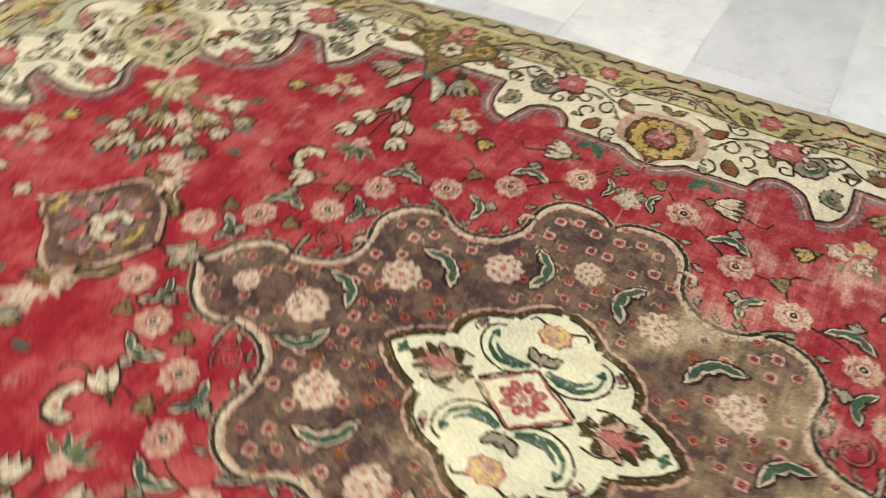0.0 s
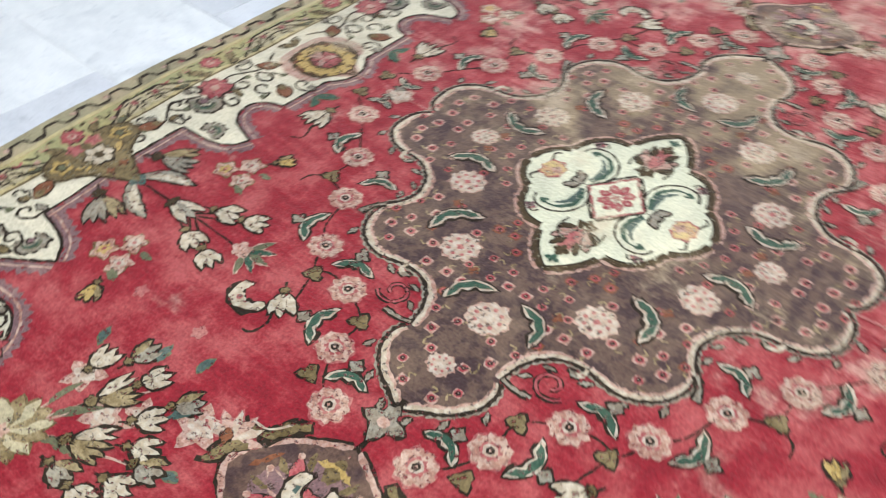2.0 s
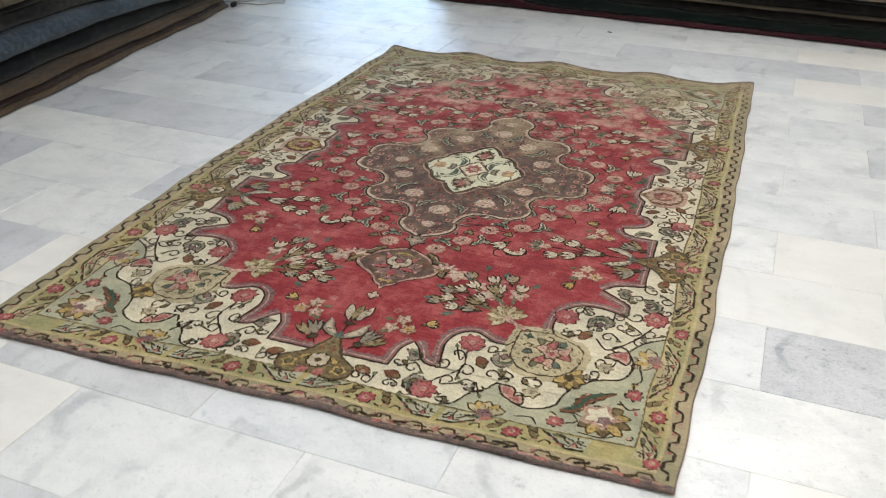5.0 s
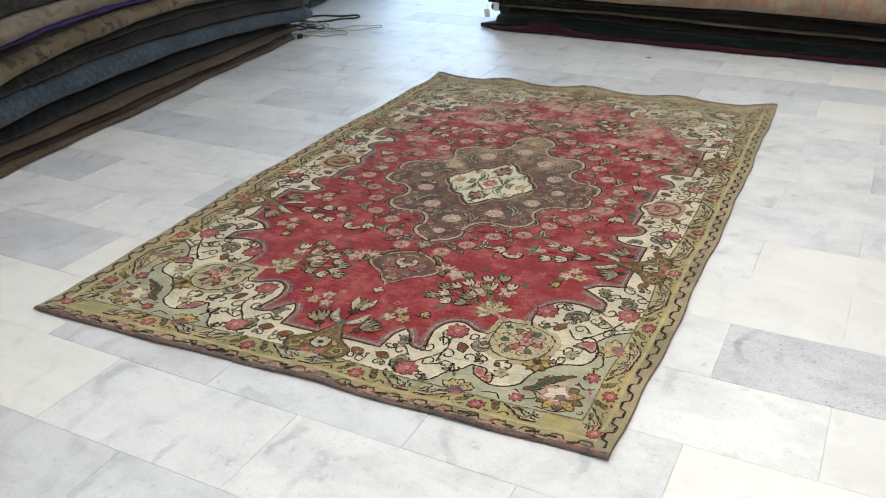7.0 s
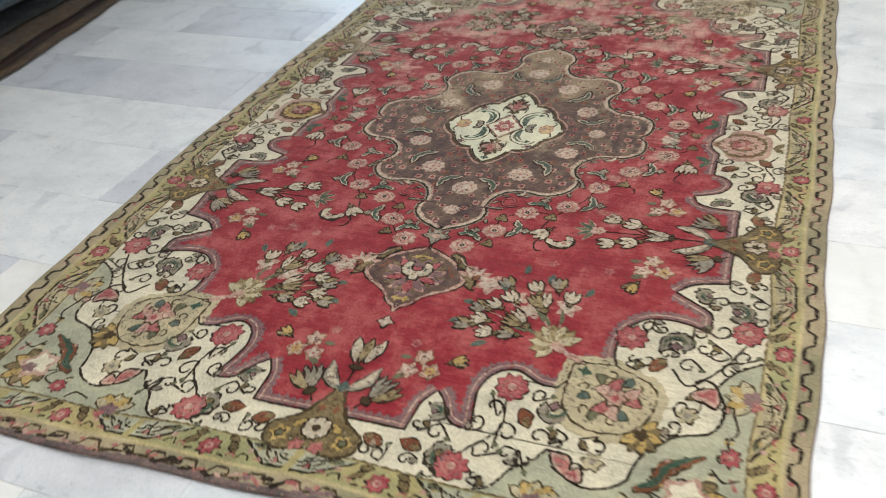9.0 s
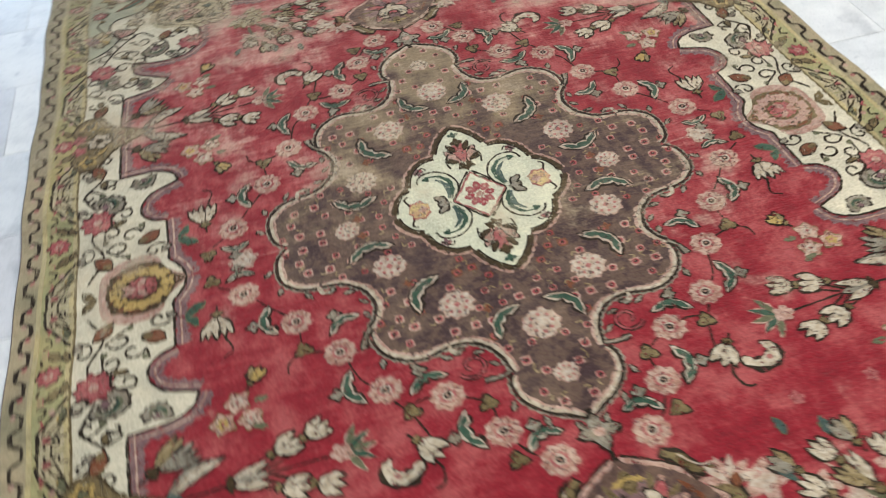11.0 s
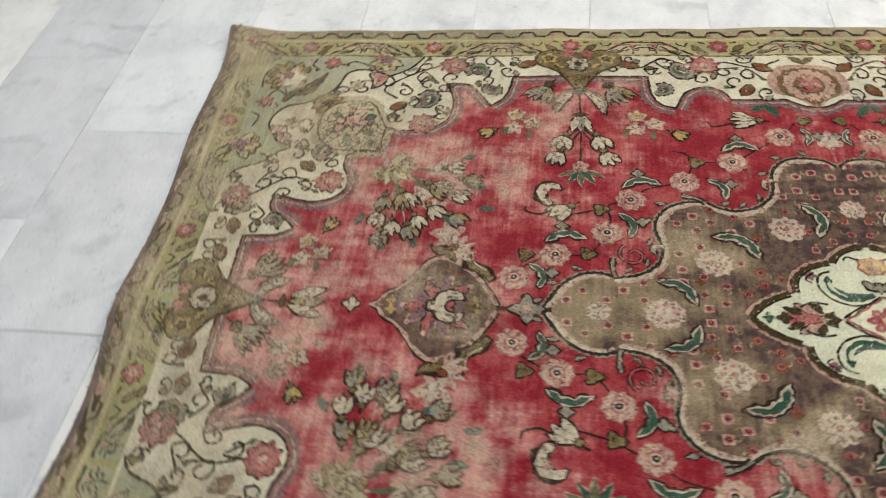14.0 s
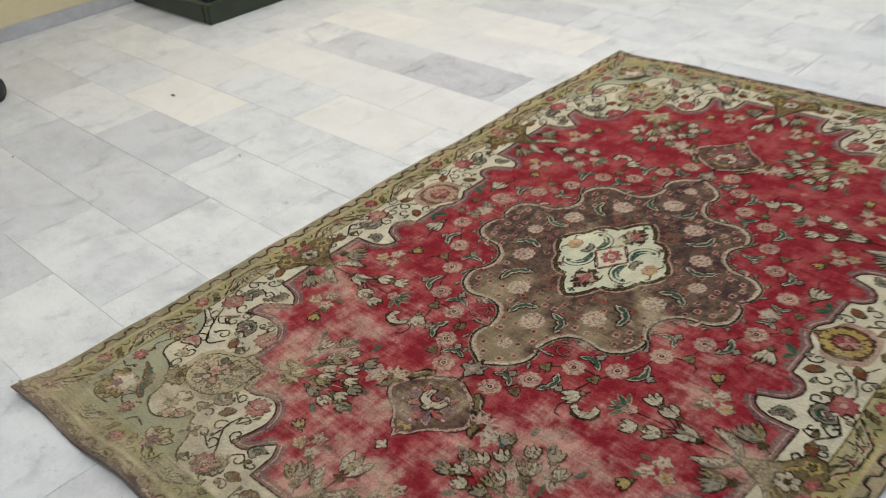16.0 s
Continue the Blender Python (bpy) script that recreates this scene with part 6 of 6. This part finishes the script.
def folded_rug(name, label, group, axis, s0, s1, depth, bottom, top, mat, out=0.0, droop=0.0, fringe=None):
    """One folded rug in a pile: a slab with a rounded fold in front. axis(s) gives the front's place and the way inwards."""
    verts, faces = [], []
    n, prof = 44, 12
    ob = thing(name, label, "rug", group)
    for i in range(n + 1):
        t = i / n
        s = s0 + (s1 - s0) * t
        (x, y), (ix, iy) = axis(s)
        z0, z1 = bottom(s), top(s)
        r = (z1 - z0) / 2
        w = out + 0.008 * math.sin(s * 5.1 + z0 * 31) + 0.006 * math.sin(s * 13.0 + z0 * 17) + 0.003 * math.sin(s * 29.0 + z0 * 7)
        loop = [(depth, z0 + 0.001)]
        for j in range(prof + 1):
            q = -math.pi / 2 + math.pi * j / prof
            rr = min(r * 1.5, 0.085)
            loop.append((-w + rr - rr * math.cos(q), (z0 + z1) / 2 + (r - 0.001) * math.sin(q) - droop * max(0.0, math.cos(q))))
        loop.append((depth, z1 - 0.001))
        verts += [(x + ix * d, y + iy * d, z) for d, z in loop]
    m = prof + 3
    for i in range(n):
        for j in range(m):
            a, b = i * m + j, i * m + (j + 1) % m
            faces.append((a, b, b + m, a + m))
    faces += [tuple(range(m))[::-1], tuple(n * m + j for j in range(m))]
    part("fold", mesh_of("fold", verts, faces, [mat], smooth=True), None, ob)
    if fringe:
        v, f = [], []
        for i in range(n + 1):
            s = s0 + (s1 - s0) * i / n
            (x, y), (ix, iy) = axis(s)
            z = top(s) - 0.004
            wob = 0.006 * math.sin(s * 41) + 0.004 * math.sin(s * 23)
            o = out + 0.016 + wob
            v += [(x - ix * o, y - iy * o, z + 0.014), (x - ix * (o + 0.008), y - iy * (o + 0.008), z - 0.002), (x - ix * o, y - iy * o, z - 0.016), (x + ix * 0.02, y + iy * 0.02, z)]
        for i in range(n):
            f += [(4 * i + j, 4 * i + (j + 1) % 4, 4 * i + 4 + (j + 1) % 4, 4 * i + 4 + j) for j in range(4)]
        part("selvedge", mesh_of("selvedge", v, f, [fringe], smooth=True), None, ob, "purple wool selvedge")
    return ob


BLACK = piled("black_brown_pile", (0.009, 0.0075, 0.007), (0.035, 0.027, 0.02), 0.4)
NAVY = piled("navy_pile", (0.006, 0.008, 0.010), (0.018, 0.022, 0.026), 0.3)
BLUE = piled("blue_grey_pile", (0.040, 0.064, 0.092), (0.13, 0.155, 0.175), 0.45, 42)
TANP = piled("tan_figured_pile", (0.175, 0.132, 0.078), (0.018, 0.014, 0.011), 0.9, 16)
TANL = piled("tan_wool", (0.125, 0.082, 0.046), (0.035, 0.023, 0.014), 0.7, 30, (1, 1, 6))
PALE = piled("pale_tan_pile", (0.24, 0.20, 0.145), (0.10, 0.08, 0.055), 0.6, 22)
CHAR = piled("charcoal_pile", (0.016, 0.0145, 0.0145), (0.06, 0.055, 0.048), 0.45, 28)
RUST_P = piled("rust_brown_pile", (0.038, 0.017, 0.012), (0.014, 0.010, 0.008), 0.5)
PURPLE = piled("purple_wool", (0.060, 0.022, 0.20), (0.10, 0.05, 0.26), 0.4, 60)
MAROON = piled("maroon_pile", (0.055, 0.007, 0.014), (0.015, 0.006, 0.008), 0.5)
GREENP = piled("dark_green_pile", (0.005, 0.016, 0.012), (0.010, 0.013, 0.012), 0.6, 4)
BEIGE = piled("faded_pink_beige_pile", (0.42, 0.33, 0.23), (0.50, 0.17, 0.11), 0.7, 7, (3.0, 3.0, 0.7))
SEAM = piled("beige_edge_wool", (0.13, 0.105, 0.07), (0.05, 0.04, 0.03), 0.5, 40)


def west(s):
    t = (s + 0.73) / 2.61
    return (-2.01 - 0.345 * t, s), (-0.991, -0.131)


def curve(a, b, c):
    """Height through three stations along the pile: y = -0.65, 0.30 and 1.75."""
    def z(s):
        s = min(2.0, max(-1.3, s))
        la = (s - 0.30) * (s - 1.75) / ((-0.95) * (-2.40))
        lb = (s + 0.65) * (s - 1.75) / (0.95 * -1.45)
        lc = (s + 0.65) * (s - 0.30) / (2.40 * 1.45)
        return max(0.0, a * la + b * lb + c * lc)
    return z


G = "folded rugs piled along the wall"
EDGES = [curve(0.004, 0.004, 0.004), curve(0.044, 0.038, 0.030), curve(0.082, 0.070, 0.056), curve(0.112, 0.108, 0.088), curve(0.212, 0.235, 0.140),
         curve(0.335, 0.338, 0.226), curve(0.392, 0.418, 0.310), curve(0.402, 0.470, 0.352), curve(0.485, 0.545, 0.375), curve(0.552, 0.580, 0.400), curve(0.640, 0.655, 0.445), curve(0.735, 0.745, 0.50), curve(0.80, 0.81, 0.56)]
LEFT = [("tan wool rug folded at the bottom of a pile", TANL, 0.0, 1.92), ("dark rust brown rug folded in a pile", RUST_P, -0.010, 1.90), ("tan edged rug folded in a pile", TANL, 0.0, 1.96),
        ("black navy rug folded in a pile", NAVY, -0.035, 1.93), ("blue-grey worn rug folded in a pile", BLUE, 0.040, 2.12), ("charcoal rug folded in a pile", CHAR, 0.010, 2.15),
        ("black-brown rug folded in a pile", BLACK, 0.0, 2.10), ("tan floral rug folded in a pile", TANP, 0.060, 2.02), ("black rug with purple selvedge in a pile", BLACK, 0.0, 1.98), ("pale tan worn rug folded in a pile", PALE, 0.055, 1.95),
        ("charcoal rug folded in a pile", CHAR, 0.01, 1.9), ("black-brown rug folded on top of a pile", BLACK, 0.0, 1.85)]
for i, (lab, mat, out, end) in enumerate(LEFT):
    folded_rug("folded_rug", lab, G, west, -2.3, end, 1.1, EDGES[i], EDGES[i + 1], mat, out, 0.006, PURPLE if "purple" in lab else None)
# low plank under the pile
thing("pallet_board", "dark wooden board under a pile of rugs", "board", data=box_mesh("pallet_board", (0.02, 0.05, 0.03), (0, 0, 0.015), plain("dark_wood", (0.02, 0.015, 0.012), 0.7), 0.003), m=pose(-2.352, 1.955, 0.0, 0, 0, 5))

# dark green pile farther back
far = lambda s: ((-2.86 - 0.10 * (s - 2.7), s), (-0.995, -0.1))
for i, (mat, lab) in enumerate(((GREENP, "dark green rug folded beside the daylight"), (BLACK, "black rug folded in a low pile"), (GREENP, "dark green rug folded on a low pile"))):
    folded_rug("folded_rug", lab, "folded rugs in a far pile", far, 2.75, 4.6, 0.9, lambda s, i=i: 0.004 + 0.09 * i, lambda s, i=i: 0.09 + 0.09 * i, mat, 0.01 * (i % 2))


# pile along the far side
def north_pile(s):
    return (s, 2.705 - 0.027 * (s + 1.22)), (0.01, 1.0)


def bump_at(s, c, w, h):
    return h * math.exp(-((s - c) / w) ** 2)


G2 = "folded rugs piled across the room"
NZ = [lambda s: 0.004, lambda s: 0.034 + bump_at(s, -0.78, 0.14, 0.055) + 0.004 * math.sin(s * 6), lambda s: 0.098 + bump_at(s, -0.6, 0.5, 0.015) - 0.01 * math.sin(s * 2.2),
      lambda s: 0.182 - 0.022 * ease(s, -0.4, 1.3), lambda s: 0.189 - 0.022 * ease(s, -0.4, 1.3), lambda s: 0.236 + 0.012 * math.sin(s * 2.0), lambda s: 0.262 + 0.004 * math.sin(s * 3), lambda s: 0.42 + 0.01 * math.sin(s * 2), lambda s: 0.52]
NORTH = [("maroon rug folded at the bottom of a pile", MAROON, 0.012, -1.20), ("dark green and black rug folded in a pile", GREENP, 0.0, -1.17), ("black-brown rug folded in a pile", BLACK, -0.012, -1.15),
         ("rug with a thin beige edge in a pile", SEAM, 0.022, -1.20), ("black-brown rug folded in a pile", BLACK, -0.008, -1.22), ("charcoal rug folded in a pile", CHAR, 0.0, -1.15), ("faded pink and beige rug folded thick on top", BEIGE, 0.075, -1.02), ("pale tan rug folded on top of a pile", PALE, 0.02, -0.98)]
for i, (lab, mat, out, start) in enumerate(NORTH):
    folded_rug("folded_rug", lab, G2, north_pile, start, 3.2, 1.1, NZ[i], NZ[i + 1], mat, out, 0.004)
# rug ends that stick out at the corner of that pile, and their paper tags
for x, z, r, mat in ((-1.20, 0.165, 0.022, CHAR), (-1.23, 0.215, 0.020, BLACK), (-1.20, 0.255, 0.024, CHAR)):
    pts = [(x + 0.02 * k, 2.72 - 0.004 * k, z) for k in range(7)]
    thing("rug_roll", "dark rolled rug end sticking out of a pile", "rug", "rolled rug ends", data=tube("rug_roll", pts, r, mat, sides=14))
thing("rug_corner", "maroon rug corner lying on the marble", "rug", data=mesh_of("rug_corner", [(-1.32, 2.77, 0.004), (-1.17, 2.705, 0.004), (-1.17, 2.86, 0.004), (-1.32, 2.77, 0.030), (-1.17, 2.705, 0.052), (-1.17, 2.86, 0.052)], [(2, 1, 0), (3, 4, 5), (0, 1, 4, 3), (1, 2, 5, 4), (2, 0, 3, 5)], [MAROON]))
for x, z, a in ((-1.155, 0.175, 4), (-1.225, 0.125, -6)):
    tag = thing("price_tag", "small white paper tag hanging from a rug", "tag", "paper tags", m=pose(x, 2.672, z, 0, a, 0))
    part("paper", box_mesh("paper", (0.042, 0.0016, 0.056), (0, 0, 0), TAG_PAPER, 0.0005), None, tag)
    part("string", tube("string", [(0, 0, 0.028), (0.004, 0.006, 0.045), (0.002, 0.02, 0.06)], 0.0012, CABLE_GREY), None, tag)

# cables on the floor at the end of the long pile


def loop(cx, cy, rx, ry, turn, z=0.006, n=40, wob=0.1, open_=0.0):
    out = []
    for i in range(n):
        q = open_ + (2 * math.pi - open_) * i / n
        k = 1 + wob * math.sin(3 * q + cx * 7)
        x, y = rx * k * math.cos(q), ry * k * math.sin(q)
        out.append((cx + x * math.cos(turn) - y * math.sin(turn), cy + x * math.sin(turn) + y * math.cos(turn), z + 0.004 * (1 + math.sin(5 * q))))
    return out


thing("power_cable", "black power cable looped on the marble", "cable", "cables", data=tube("power_cable", loop(-2.56, 2.55, 0.26, 0.095, 0.62), 0.0075, CABLE_BLACK, True))
thing("power_cable", "tangled black cable beside a rug pile", "cable", "cables", data=tube("power_cable", loop(-2.46, 2.15, 0.13, 0.08, 0.3, 0.03, wob=0.25), 0.006, CABLE_BLACK, True))
thing("power_cable", "tangled grey cable beside a rug pile", "cable", "cables", data=tube("power_cable", loop(-2.36, 2.10, 0.16, 0.09, 0.7, 0.02, wob=0.2), 0.0045, CABLE_GREY, True))
thing("power_cable", "thin grey cable looped on the marble", "cable", "cables", data=tube("power_cable", loop(-2.26, 2.14, 0.15, 0.10, 0.5, 0.005, wob=0.08), 0.0038, CABLE_GREY, True))
thing("power_cable", "thin grey cable looped on the marble", "cable", "cables", data=tube("power_cable", loop(-2.14, 2.36, 0.20, 0.06, 0.75, 0.005, wob=0.05), 0.0032, CABLE_GREY, True))
thing("power_cable", "pale cable rising beside a rug pile", "cable", "cables", data=tube("power_cable", [(-2.42, 2.13, 0.01), (-2.43, 2.15, 0.12), (-2.45, 2.16, 0.26), (-2.50, 2.18, 0.42)], 0.005, CABLE_GREY))

thing("power_cable", "tangled black cable beside a rug pile", "cable", "cables", data=tube("power_cable", loop(-2.42, 2.06, 0.10, 0.05, 1.1, 0.045, wob=0.3), 0.006, CABLE_BLACK, True))
thing("power_cable", "tangled grey cable beside a rug pile", "cable", "cables", data=tube("power_cable", loop(-2.40, 2.17, 0.12, 0.06, 0.1, 0.05, wob=0.25), 0.0042, CABLE_GREY, True))

# low dark green tray near the cream wall
tray = thing("display_tray", "low dark green wooden tray on the marble", "tray")
for nm, size, at in (("front_rim", (0.05, 1.5, 0.115), (3.185, -1.33, 0.0575)), ("end_rim", (0.83, 0.05, 0.110), (3.63, -0.605, 0.055)), ("back_rim", (0.02, 1.45, 0.112), (4.02, -1.36, 0.056)), ("end_rim", (0.83, 0.05, 0.110), (3.63, -2.055, 0.055)), ("base", (0.80, 1.40, 0.03), (3.612, -1.33, 0.02))):
    part(nm, box_mesh(nm, size, at, PAINT_GREEN, 0.006), None, tray)
thing("folded_cloth", "blue-grey cloth folded in a green tray", "cloth", data=box_mesh("folded_cloth", (0.72, 1.30, 0.11), (3.60, -1.33, 0.091), BLUE, 0.03))
thing("rug_roll", "dark rolled rug lying near the wall", "rug", data=tube("rug_roll", [(3.13 + 0.35 * k, 0.66 + 0.22 * k, 0.062) for k in range(3)], 0.06, CHAR, sides=20))
# specks of dirt on the marble
sp = random.Random(3)
for x, y, r in ((0.040, 2.343, 0.012), (-1.9, 1.2, 0.006), (2.438, 0.116, 0.012), (1.62, 0.30, 0.005), (2.45, 0.9, 0.006)):
    bm = bmesh.new()
    bmesh.ops.create_icosphere(bm, subdivisions=1, radius=r, matrix=Matrix.Translation((x, y, 0.0025)) @ Matrix.Diagonal((1.6, 0.7, 0.28, 1)))
    me = bpy.data.meshes.new("dirt_speck")
    bm.to_mesh(me)
    bm.free()
    me.materials.append(CABLE_BLACK)
    thing("dirt_speck", "dark speck of fluff on the marble", "dirt", "specks of dirt", data=me)
